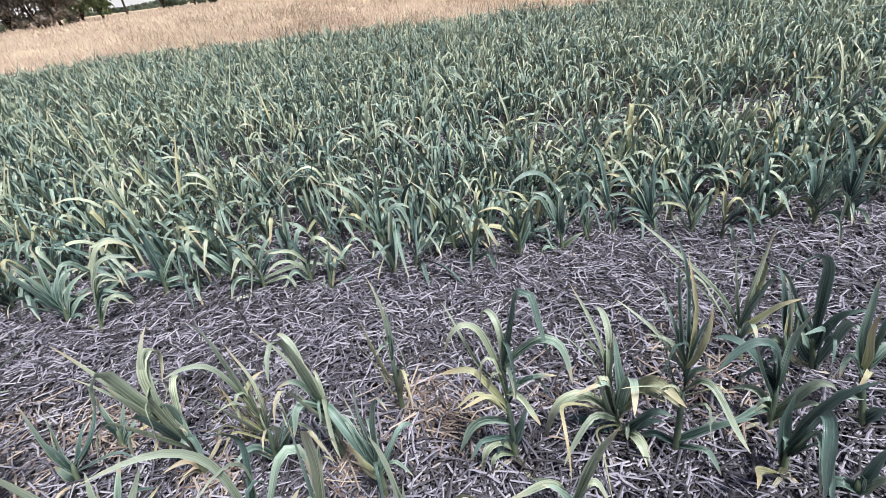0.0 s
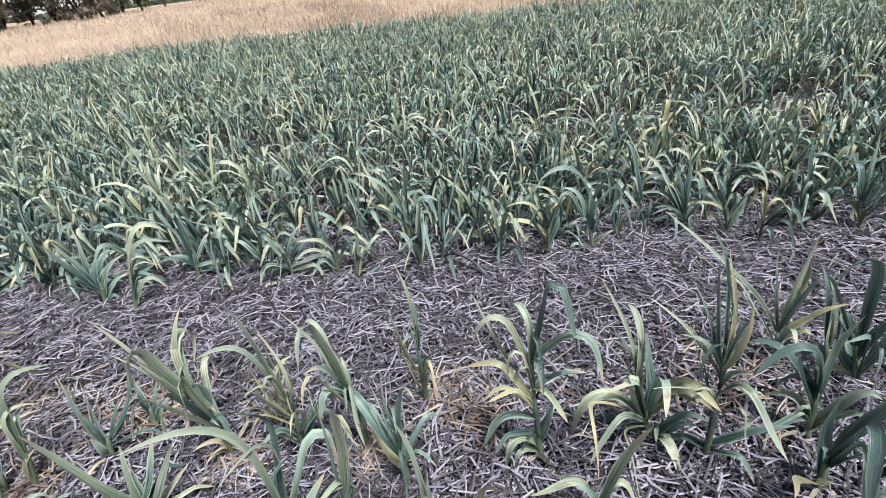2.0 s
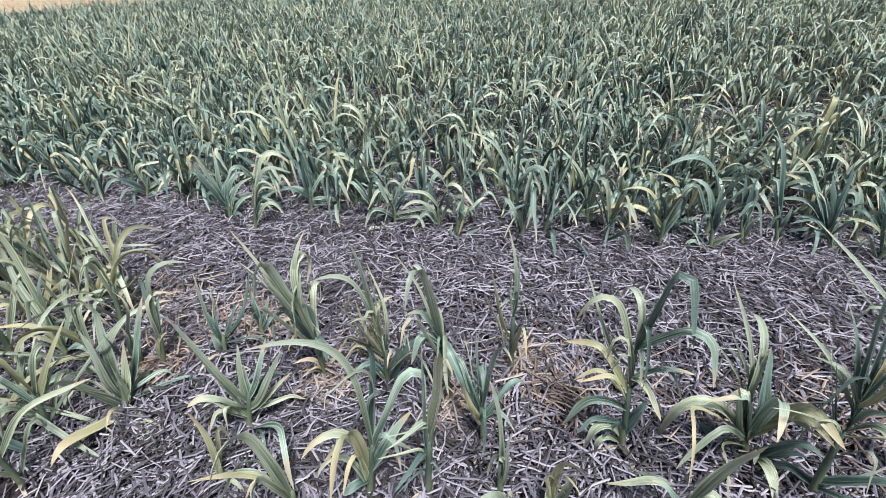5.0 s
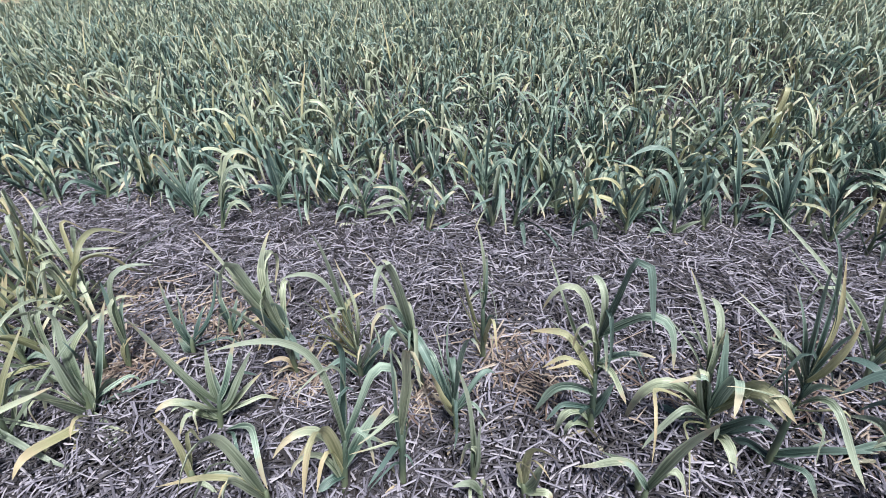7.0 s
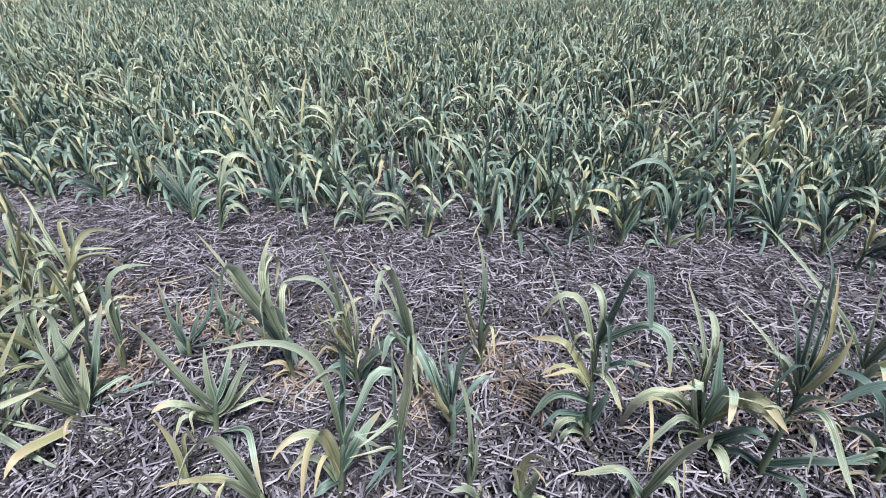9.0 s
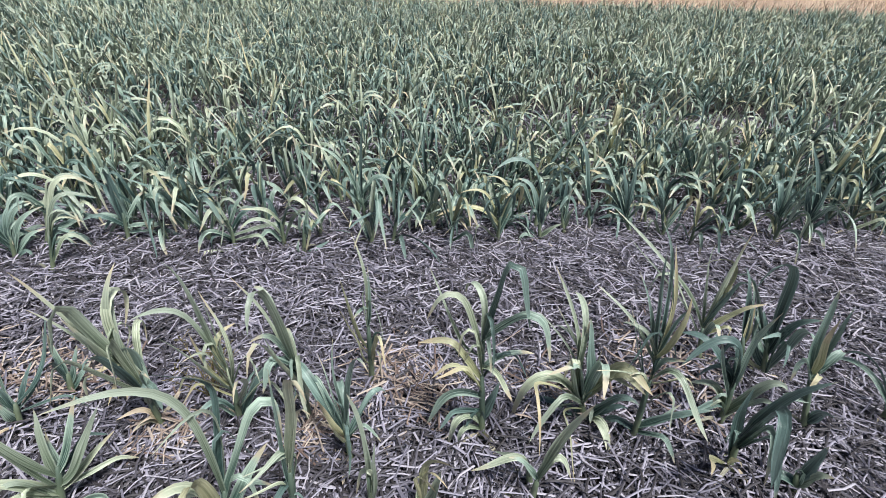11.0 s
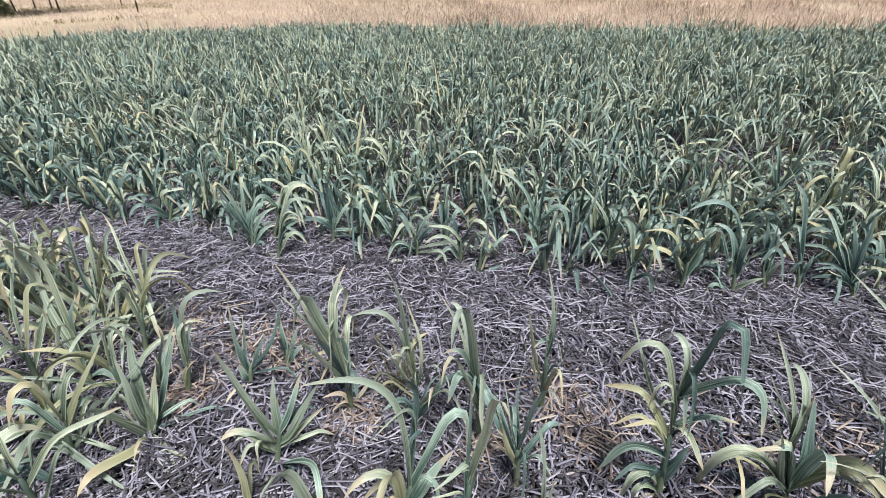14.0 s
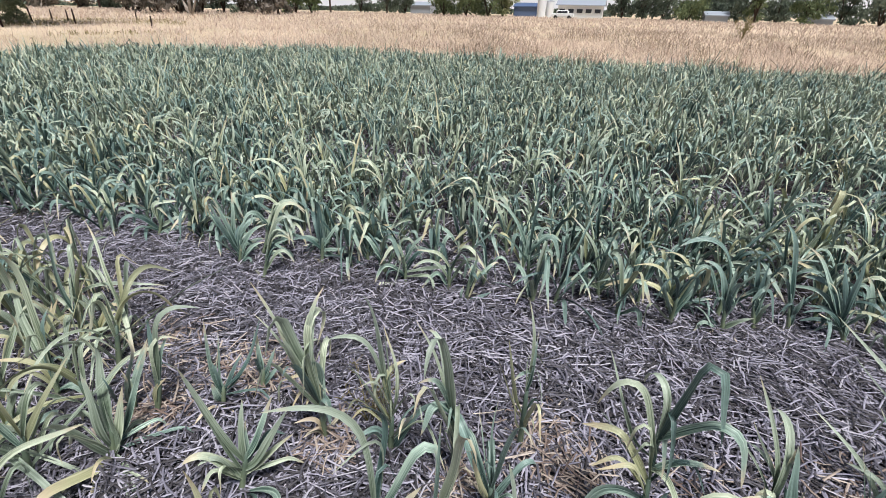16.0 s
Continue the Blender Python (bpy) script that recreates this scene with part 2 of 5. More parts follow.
def in_field(x, y, margin=0.0):
    """The mulched field, whose end slants away."""
    return -7.4 - 0.86 * max(y, 0.5) - margin < x < FIELD_RIGHT and -3 < y < field_far(x) + margin


def bed_edge(x):
    """Where the far bed begins."""
    return 2.03 + 0.055 * x + 0.05 * math.sin(2.3 * x)


def ground():
    xs = np.concatenate([np.array([-700, -300, -150, -80, -50, -35, -25, -18]), np.arange(-16, 15.01, 0.25), np.array([17, 22, 30, 45, 70, 120, 250, 700])])
    ys = np.concatenate([np.array([-700, -250, -80, -30, -12, -6, -3]), np.arange(-1.5, 15.01, 0.25), np.array([17, 22, 30, 45, 70, 120, 250, 700])])
    v = [(x, y, ground_height(x, y) if -16 < x < 15 and -1.5 < y < 15 else 0.0) for y in ys for x in xs]
    w = len(xs)
    f = [(j * w + i, j * w + i + 1, (j + 1) * w + i + 1, (j + 1) * w + i) for j in range(len(ys) - 1) for i in range(w - 1)]
    me = mesh_of("ground", v, f, MULCH)
    me.materials.append(DRYLAND)
    for poly, (a, b, c, d) in zip(me.polygons, f):
        x, y = (v[a][0] + v[c][0]) / 2, (v[a][1] + v[c][1]) / 2
        poly.material_index = 0 if in_field(x, y, 0.15) else 1
    tagged(new("ground", me), "straw-mulched field soil giving way to dry grassland", "ground", kind="structure")


ground()


# ---- straw mulch ----
def straw_mesh(name, spots, mat, seed, length=(0.04, 0.16), width=(0.0021, 0.0045), lift=0.055):
    """Loose three-sided straws, bent once, lying on the ground at the given spots."""
    rs = np.random.RandomState(seed)
    n = len(spots)
    L = rs.uniform(*length, n) * rs.choice([0.55, 1.0, 1.0, 1.25], n)
    W = rs.uniform(*width, n)
    az = rs.uniform(0, 2 * np.pi, n)
    bend = rs.normal(0, 0.24, n)
    pitch = rs.normal(0, 0.10, n)
    z = np.array([ground_height(x, y) for x, y in spots]) + lift * rs.rand(n) ** 1.5 + 0.004
    v = np.zeros((n, 3, 3, 3))
    for i, s in enumerate((-0.5, 0.0, 0.5)):
        a = az + bend * (s * 2)
        cx = spots[:, 0] + L * s * np.cos(az + bend * s)
        cy = spots[:, 1] + L * s * np.sin(az + bend * s)
        cz = z + L * s * np.sin(pitch) - 0.10 * L * (abs(s) > 0.1) * np.abs(rs.normal(0, 0.5, n))
        for k in range(3):
            b = (3.67, 1.57, -0.52)[k]
            v[:, i, k, 0] = cx - np.sin(a) * W * np.cos(b)
            v[:, i, k, 1] = cy + np.cos(a) * W * np.cos(b)
            v[:, i, k, 2] = np.maximum(cz, 0.0) + W * 0.42 * np.sin(b)
    one = [(i * 3 + k, i * 3 + (k + 1) % 3, i * 3 + 3 + (k + 1) % 3, i * 3 + 3 + k) for i in range(2) for k in range(2)]
    quads = (np.arange(n)[:, None, None] * 9 + np.array(one)[None]).reshape(-1, 4)
    return mesh_of(name, v.reshape(-1, 3), quads, mat, smooth=False)


def spread(n, x0, x1, y0, y1, seed):
    rs = np.random.RandomState(seed)
    return np.stack([rs.uniform(x0, x1, n), rs.uniform(y0, y1, n)], 1)


mulch_spots = np.concatenate([
    spread(78000, -3.6, 2.6, 0.2, 2.5, 11),
    spread(15000, -6.5, -3.6, 0.3, 2.6, 12),
    spread(7000, 2.6, 4.6, 0.2, 2.6, 13),
    spread(7000, -5.0, 4.0, 2.5, 3.7, 14),
    spread(7000, -5.0, 5.0, 3.7, 4.6, 20),
    spread(1000, -9.0, 6.0, 4.6, 8.0, 15),
    spread(5000, -5.5, 4.6, -0.7, 0.3, 16),
    spread(1500, -6.5, 5.5, -2.2, -0.5, 17),
    spread(2000, -9.5, -6.0, -0.5, 2.8, 18),
    spread(1500, 4.2, 8.5, -0.5, 2.8, 19),
])
tagged(new("straw_mulch", straw_mesh("straw_mulch", mulch_spots, STRAW, 21)), "loose grey weathered straw mulch covering the soil", "straw", kind="stuff")

rs = np.random.RandomState(31)
golden = []
for gx, gy, gr, gn in ((-0.88, 0.83, 0.10, 190), (-1.64, 0.68, 0.13, 180), (-0.15, 1.06, 0.17, 330), (-0.02, 0.95, 0.14, 130), (-1.9, 1.04, 0.22, 260), (-1.34, 1.05, 0.16, 240), (-0.4, 0.84, 0.10, 150),
                       (0.41, 1.08, 0.18, 170), (0.9, 1.2, 0.22, 150), (-1.5, 1.02, 0.16, 220), (0.9, 0.95, 0.15, 130), (0.73, 1.2, 0.16, 110), (-1.55, 0.75, 0.12, 180), (-3.2, 0.95, 0.30, 240), (-2.5, 1.0, 0.3, 240), (2.6, 4.05, 0.4, 160)):
    golden.append(np.array([gx, gy]) + rs.normal(0, gr * 0.5, (gn * 9 // 10, 2)))
tagged(new("golden_straw", straw_mesh("golden_straw", np.concatenate(golden), FRESH, 41, lift=0.06)), "golden dry straw and husks round the garlic stems", "straw", kind="stuff")


# ---- garlic plants ----
def leaf_arrays(az, z0, a0, a1, fold_at, fold_over, length, width, n=11, twist=0.0, wave=0.0, seed=0, drift=0.0):
    """A strap leaf that leaves the stem at height z0 and angle a0 from upright and folds over to a1; creased lengthwise."""
    az, a0, a1 = radians(az), radians(a0), radians(a1)

    def angle(s):
        return a0 + (a1 - a0) / (1 + math.exp(-max(-60.0, min(60.0, (s - fold_at) / fold_over))))

    def outward(s):
        b = az + drift * s
        return np.array([math.cos(b), math.sin(b), 0.0]), np.array([-math.sin(b), math.cos(b), 0.0])

    up = np.array([0.0, 0.0, 1.0])
    pos = up * z0
    v, uv = [], []
    steps = 4
    for i in range(n + 1):
        s = i / n
        if i:
            for k in range(steps):
                q = (i - 1 + (k + 0.5) / steps) / n
                th, (out, _) = angle(q), outward(q)
                pos = pos + (out * math.sin(th) + up * math.cos(th)) * (length / n / steps)
        th, (out, cross0) = angle(s), outward(s)
        nrm = out * -math.cos(th) + up * math.sin(th)
        mid = pos + cross0 * (0.018 * length * s * math.sin(8 * s + seed))
        roll = twist * (1 - 0.35 * s) + wave * math.sin(7 * s + seed)
        cross = cross0 * math.cos(roll) + nrm * math.sin(roll)
        face = nrm * math.cos(roll) - cross0 * math.sin(roll)
        w = width * min(0.55 + 1.8 * s, 1.0) * (1 - s ** (5.0 if a1 > 1.6 else 2.8)) ** 0.85 * (1 + 0.08 * math.sin(11 * s + seed)) + 0.0006
        fold = 0.5 * (1 - 0.55 * s)
        v += [mid - cross * w / 2 + face * w * fold * 0.5, mid - face * w * fold * 0.25, mid + cross * w / 2 + face * w * fold * (0.5 + 0.15 * math.sin(13 * s + seed))]
        uv += [(0.0, s), (0.5, s), (1.0, s)]
    quads = []
    for i in range(n):
        for k in range(2):
            a = i * 3 + k
            quads.append((a, a + 1, a + 4, a + 3))
    return np.array(v), np.array(quads), np.array(uv)


def stem_arrays(height, lean=(0, 0), sides=8, rings=4, r0=0.0105):
    path = [(lean[0] * height * i / rings, lean[1] * height * i / rings, -0.01 + height * i / rings) for i in range(rings + 1)]
    radii = [r0 * (1.25, 1.0, 0.92, 0.85, 0.55)[round(4 * i / rings)] for i in range(rings + 1)]
    v, f = tube(path, radii, sides)
    return np.array(v), np.array(f), np.zeros((len(v), 2))


roots = []


class Plant:
    """The plant that leaf() adds to."""
    root, seed, lean, slim = None, 0, (0.0, 0.0), 0.80


TONES = {"green": LEAF, "pale": PALE_LEAF, "yellow": YELLOW_LEAF, "dry": DRY_LEAF}
TONE_LABELS = {"green": "", "pale": "pale bleached strap leaf with sunlit tone in its colour", "yellow": "yellowing strap leaf", "dry": "withered tan leaf at the foot"}


def garlic(x, y, height=0.2, lean=(0.0, 0.0), label="green garlic plant with arching strap leaves standing in straw", withered=2):
    """A plant with its stem and a few withered leaves at the foot."""
    Plant.lean = lean
    Plant.root = tagged(new("garlic_plant"), label, "garlic", "garlic plants in the field")
    Plant.root.location = (x, y, ground_height(x, y))
    roots.append((x, y))
    v, f, uv = stem_arrays(height, lean)
    part("stem", mesh_of("stem", v, f, STEM, uv), Plant.root)
    r = random.Random(round(1000 * (x + 7 * y)))
    for k in range(withered):
        v, f, uv = leaf_arrays(r.uniform(0, 360), 0.02, r.uniform(35, 70), r.uniform(105, 140), r.uniform(0.3, 0.5), 0.1, r.uniform(0.07, 0.15), r.uniform(0.008, 0.015), 9, r.uniform(-.7, .7), 0.4, r.uniform(0, 6))
        part("dry_leaf", mesh_of("dry_leaf", v, f, DRY_LEAF, uv), Plant.root, TONE_LABELS["dry"])
    return Plant.root


def leaf(az, z0, a0, a1, fold_at, fold_over, length, width, tone="green", turn=None, drift=0.0):
    """One strap leaf of the plant at hand; without a turn it twists by chance."""
    Plant.seed += 1
    r = random.Random(Plant.seed)
    chance = turn is None
    roll = r.choice((-1, 1)) * r.uniform(0.4, 1.2) if chance else radians(turn) + r.gauss(0, 0.12)
    rows = [(az, z0, a0, a1, fold_at, fold_over, length, width * (1.0 if chance else Plant.slim), 16, roll, r.uniform(0.08, 0.25), Plant.seed, drift)]
    for k in range(0 if chance or length < 0.17 else r.choice((1, 1, 2, 2))):
        # a younger leaf sheathed beside it, some of them broken over
        folded = r.random() < 0.45
        rows.append((az + r.gauss(0, 30), z0 * r.uniform(0.6, 0.95), a0 + r.gauss(0, 9), r.uniform(140, 180) if folded else a1 + r.gauss(0, 12), r.uniform(0.5, 0.7) if folded else fold_at, 0.03 if folded else fold_over,
                     length * r.uniform(0.65, 0.95), width * r.uniform(0.35, 0.60), 14, roll + r.gauss(0, 0.4), r.uniform(0.1, 0.3), Plant.seed + 7 + k, drift + r.gauss(0, 0.2)))
    for row in rows:
        v, f, uv = leaf_arrays(*row)
        v[:, :2] += np.array(Plant.lean) * row[1]
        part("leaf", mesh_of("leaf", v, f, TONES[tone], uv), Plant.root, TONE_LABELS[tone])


def random_leaves(r, tall=1.0):
    """The leaves of one plant: two ranks, the lower ones drooping, the upper ones upright with a folded tip."""
    n = r.choice((7, 8, 8, 9, 9))
    base, rows = r.uniform(0, 360), []
    for i in range(n):
        h = i / (n - 1)
        az = base + 180 * (i % 2) + r.gauss(0, 26)
        z0 = (0.02 + 0.17 * h + r.uniform(-.01, .01)) * tall
        a0 = r.uniform(16, 42) * (1 - 0.6 * h) + 3
        kind = r.random()
        if kind < 0.10:
            a1, at, over = a0 + r.uniform(5, 40), 0.6, 0.2
        elif kind < 0.66:
            a1, at, over = r.uniform(140, 186), r.uniform(0.44, 0.68), r.uniform(0.015, 0.05)
        elif kind < 0.85:
            a1, at, over = r.uniform(120, 178), r.uniform(0.42, 0.65), r.uniform(0.08, 0.18)
        else:
            a0 += r.uniform(10, 25)
            a1, at, over = r.uniform(95, 150), r.uniform(0.3, 0.5), r.uniform(0.06, 0.14)
        length = r.uniform(0.26, 0.45) * tall * (0.8 + 0.35 * math.sin(math.pi * (0.2 + 0.7 * h)))
        rows.append((az, z0, a0, a1, at, over, length, r.uniform(0.014, 0.026), r.random() < 0.05))
    return rows



# the near bed, plant by plant
garlic(-0.236, 1.038, 0.30, (0.00, 0.00))
leaf(8, 0.29, 3, -16, 0.60, 0.12, 0.37, 0.016, "pale", -70, 0.00)
leaf(5, 0.29, 12, -1, 0.27, 0.10, 0.25, 0.017, "green", -70, 0.00)
leaf(200, 0.18, 45, 9, 0.09, 0.10, 0.33, 0.017, "yellow", 80, -0.00)
leaf(302, 0.12, 20, 151, 0.66, 0.04, 0.34, 0.017, "yellow", -40, -0.10)
leaf(209, 0.29, -13, 136, 0.57, 0.07, 0.15, 0.015, "green", -40, 0.00)

garlic(0.155, 0.818, 0.30, (-0.07, 0.01))
leaf(331, 0.42, 9, 169, 0.59, 0.02, 0.54, 0.025, "green", 60, 0.02)
leaf(340, 0.44, 38, 168, 0.54, 0.05, 0.36, 0.030, "green", 40, -0.11)
leaf(114, 0.44, 2, 167, 0.62, 0.10, 0.28, 0.023, "pale", -10, -0.01)
leaf(175, 0.38, 17, 162, 0.66, 0.05, 0.38, 0.023, "pale", -50, 0.14)
leaf(160, 0.37, 86, 22, 0.14, 0.05, 0.34, 0.013, "pale", -50, 0.22)
leaf(174, 0.27, 32, 112, 0.62, 0.04, 0.28, 0.027, "yellow", -40, -0.20)
leaf(355, 0.33, 42, 109, 0.67, 0.15, 0.17, 0.023, "green", 30, -0.02)
leaf(333, 0.33, 49, 151, 0.17, 0.09, 0.16, 0.021, "pale", 40, -0.00)
leaf(179, 0.20, 61, 160, 0.32, 0.10, 0.27, 0.030, "green", -50, 0.01)
leaf(207, 0.06, 31, 173, 0.49, 0.06, 0.27, 0.030, "pale", -20, 0.03)
leaf(190, 0.08, 15, -18, 0.10, 0.10, 0.18, 0.041, "green", 40, -0.01)

garlic(-0.266, 0.735, 0.20, (-0.04, -0.01))
leaf(140, 0.12, 44, 199, 0.61, 0.04, 0.46, 0.040, "green", -10, 0.05)
leaf(224, 0.13, 52, 14, 0.08, 0.09, 0.24, 0.024, "yellow", 70, -0.01)
leaf(33, 0.12, 31, 157, 0.70, 0.05, 0.26, 0.025, "green", 20, 0.15)
leaf(318, 0.17, 12, 127, 0.89, 0.05, 0.43, 0.019, "green", -30, -0.14)
leaf(194, 0.11, 30, 46, 0.79, 0.10, 0.13, 0.016, "dry", -40, -0.03)
leaf(148, 0.17, 4, -15, 0.90, 0.09, 0.35, 0.011, "green", -30, 0.01)

garlic(-0.180, 0.578, 0.18, (-0.01, -0.00))
leaf(193, 0.07, 1, 15, 0.77, 0.11, 0.44, 0.031, "pale", -70, 0.00)
leaf(326, 0.04, 27, 2, 0.10, 0.10, 0.30, 0.016, "pale", -30, -0.00)

garlic(-0.558, 0.469, 0.26, (0.13, 0.11))
leaf(207, 0.25, 0, 102, 0.72, 0.10, 0.57, 0.023, "pale", -50, -0.01)
leaf(96, 0.23, 20, -40, 0.59, 0.04, 0.53, 0.021, "green", 20, -0.27)
leaf(36, 0.23, 24, 182, 0.64, 0.03, 0.48, 0.032, "green", 40, -0.14)
leaf(39, 0.14, 35, 46, 0.81, 0.10, 0.24, 0.042, "green", 30, 0.10)
leaf(235, 0.08, 3, 149, 0.79, 0.09, 0.41, 0.035, "pale", -70, 0.02)
leaf(274, 0.14, 9, 131, 0.64, 0.04, 0.42, 0.040, "yellow", 50, -0.03)
leaf(237, 0.10, 53, 94, 0.36, 0.10, 0.09, 0.036, "green", -20, 0.02)

garlic(-0.389, 0.525, 0.28, (0.07, 0.03))
leaf(35, 0.20, -5, 3, 0.11, 0.09, 0.43, 0.014, "green", 60, 0.01)
leaf(246, 0.23, -8, 90, 0.49, 0.05, 0.26, 0.021, "pale", -20, -0.13)
leaf(263, 0.04, -10, 94, 0.56, 0.07, 0.34, 0.023, "green", -40, -0.06)
leaf(32, 0.04, 17, 5, 0.07, 0.08, 0.31, 0.017, "green", 60, -0.02)
leaf(330, 0.30, 13, 186, 0.88, 0.03, 0.47, 0.029, "pale", -30, -0.24)

garlic(-1.049, 0.552, 0.19, (0.15, 0.22))
leaf(240, 0.15, 22, 11, 0.16, 0.09, 0.46, 0.026, "pale", -70, 0.01)
leaf(284, 0.15, 21, -19, 0.11, 0.10, 0.22, 0.028, "pale", 20, -0.01)
leaf(51, 0.16, 56, 25, 0.09, 0.09, 0.24, 0.028, "green", 50, -0.00)
leaf(28, 0.12, 83, 30, 0.08, 0.06, 0.29, 0.035, "pale", 70, 0.01)
leaf(236, 0.09, 26, 129, 0.81, 0.07, 0.24, 0.037, "pale", -50, -0.05)
leaf(5, 0.02, 53, 161, 0.69, 0.05, 0.49, 0.026, "green", 0, -1.28)

garlic(-0.758, 0.376, 0.10, (0.09, 0.12))
leaf(260, 0.06, 6, 141, 0.75, 0.05, 0.53, 0.039, "pale", 60, 0.02)
leaf(226, 0.08, 14, 58, 0.45, 0.17, 0.33, 0.024, "yellow", -30, 0.06)

garlic(-1.011, 0.373, 0.10, (0.09, 0.17))
leaf(61, 0.05, 7, -10, 0.62, 0.10, 0.31, 0.027, "yellow", 80, -0.00)
leaf(12, 0.05, 66, 158, 0.59, 0.10, 0.21, 0.024, "pale", 10, -0.01)

garlic(-1.666, 0.679, 0.14, (0.14, 0.27))
leaf(62, 0.06, 18, 28, 0.53, 0.10, 0.29, 0.031, "green", 60, 0.00)
leaf(146, 0.07, -31, 87, 0.96, 0.06, 0.47, 0.024, "green", -20, 0.70)
leaf(74, 0.09, 5, -28, 0.71, 0.09, 0.13, 0.026, "pale", 60, -0.00)

garlic(-1.583, 0.713, 0.18, (0.14, 0.25))
leaf(54, 0.15, 10, 124, 0.73, 0.06, 0.44, 0.026, "pale", 70, 0.00)
leaf(61, 0.15, 15, 49, 0.77, 0.11, 0.22, 0.022, "green", 60, 0.00)
leaf(118, 0.13, 16, -29, 0.94, 0.07, 0.29, 0.030, "green", 20, -0.15)
leaf(48, 0.05, 8, 55, 0.62, 0.06, 0.15, 0.023, "yellow", 70, 0.01)

garlic(-0.915, 0.851, 0.22, (-0.02, -0.02))
leaf(217, 0.21, 15, 20, 0.66, 0.07, 0.52, 0.023, "pale", -60, -0.07)
leaf(57, 0.23, -5, 74, 0.89, 0.16, 0.44, 0.031, "pale", 60, -0.01)
leaf(80, 0.23, -4, 209, 0.69, 0.06, 0.53, 0.034, "pale", 30, 0.16)
leaf(243, 0.24, 13, 161, 0.75, 0.02, 0.51, 0.041, "pale", 70, 0.04)
leaf(239, 0.22, 30, 15, 0.06, 0.07, 0.36, 0.031, "pale", 70, -0.02)
leaf(260, 0.12, -4, 180, 0.85, 0.10, 0.36, 0.041, "green", 40, 0.04)
leaf(266, 0.18, 20, 140, 0.90, 0.05, 0.35, 0.031, "green", 40, 0.22)
leaf(239, 0.18, 1, 84, 0.60, 0.06, 0.26, 0.024, "yellow", -60, -0.01)
leaf(245, 0.09, -4, 39, 0.90, 0.09, 0.29, 0.037, "green", 50, -0.00)
leaf(231, 0.03, 11, 86, 0.61, 0.10, 0.18, 0.024, "dry", -50, 0.00)
leaf(71, 0.05, 82, 183, 0.89, 0.06, 0.13, 0.020, "dry", 20, 0.32)

garlic(-0.668, 0.872, 0.21, (0.06, 0.04))
leaf(239, 0.21, 7, 46, 0.97, 0.05, 0.52, 0.023, "pale", 50, 0.08)
leaf(330, 0.21, 25, -19, 0.37, 0.13, 0.38, 0.016, "pale", -20, 0.05)
leaf(217, 0.24, 12, 98, 0.78, 0.07, 0.42, 0.025, "pale", -70, 0.01)
leaf(50, 0.24, -14, 114, 0.74, 0.11, 0.24, 0.022, "yellow", 50, -0.01)
leaf(213, 0.19, 43, 4, 0.24, 0.16, 0.28, 0.015, "yellow", -70, -0.01)
leaf(233, 0.06, 19, 114, 0.66, 0.09, 0.21, 0.024, "green", -50, 0.02)
leaf(29, 0.01, 26, 87, 0.72, 0.08, 0.33, 0.032, "green", 50, 0.06)
leaf(327, 0.10, 35, 156, 0.92, 0.04, 0.50, 0.021, "pale", 0, -0.81)

garlic(-0.425, 0.871, 0.30, (-0.03, -0.01))
leaf(260, 0.27, 14, 149, 0.80, 0.03, 0.54, 0.031, "pale", 20, 0.13)
leaf(147, 0.25, 17, 181, 0.91, 0.07, 0.36, 0.028, "pale", -10, -0.08)
leaf(201, 0.25, 12, 24, 0.66, 0.08, 0.43, 0.014, "pale", -60, -0.01)
leaf(215, 0.30, 20, 121, 0.81, 0.07, 0.22, 0.021, "green", -70, 0.01)
leaf(240, 0.28, 34, 158, 0.58, 0.04, 0.24, 0.028, "green", -30, 0.03)
leaf(321, 0.13, -15, 174, 0.52, 0.05, 0.23, 0.023, "pale", 10, -0.03)

garlic(0.528, 0.886, 0.15, (-0.33, 0.17))
leaf(130, 0.15, -25, 15, 0.25, 0.09, 0.30, 0.042, "green", -40, 0.04)
leaf(145, 0.13, 21, 1, 0.23, 0.07, 0.31, 0.027, "pale", -70, 0.01)
leaf(154, 0.21, 2, 27, 0.35, 0.10, 0.42, 0.018, "pale", -50, -0.03)
leaf(96, 0.22, -20, 161, 0.63, 0.20, 0.39, 0.026, "pale", 0, -0.25)
leaf(206, 0.10, 71, 18, 0.07, 0.06, 0.28, 0.027, "pale", 50, -0.12)
leaf(270, 0.09, 11, 116, 0.70, 0.03, 0.38, 0.042, "green", -20, -0.16)
leaf(186, 0.10, 38, 174, 0.48, 0.07, 0.46, 0.042, "pale", -30, -0.00)
leaf(315, 0.12, 22, 127, 0.70, 0.04, 0.36, 0.041, "yellow", 70, 0.02)
leaf(164, 0.04, 81, 122, 0.68, 0.08, 0.20, 0.029, "green", -30, -0.24)
leaf(313, 0.03, 25, 111, 0.85, 0.06, 0.26, 0.036, "green", 70, 0.00)
leaf(182, 0.10, 49, 157, 0.75, 0.04, 0.61, 0.014, "yellow", -20, 1.91)
leaf(285, 0.02, 34, 142, 0.47, 0.10, 0.20, 0.029, "pale", 20, 0.00)

garlic(0.284, 0.603, 0.13, (0.02, -0.01))
leaf(343, 0.13, 11, 18, 0.58, 0.10, 0.36, 0.035, "pale", 50, -0.00)
leaf(182, 0.12, 30, 89, 0.76, 0.07, 0.14, 0.024, "green", -40, -0.11)

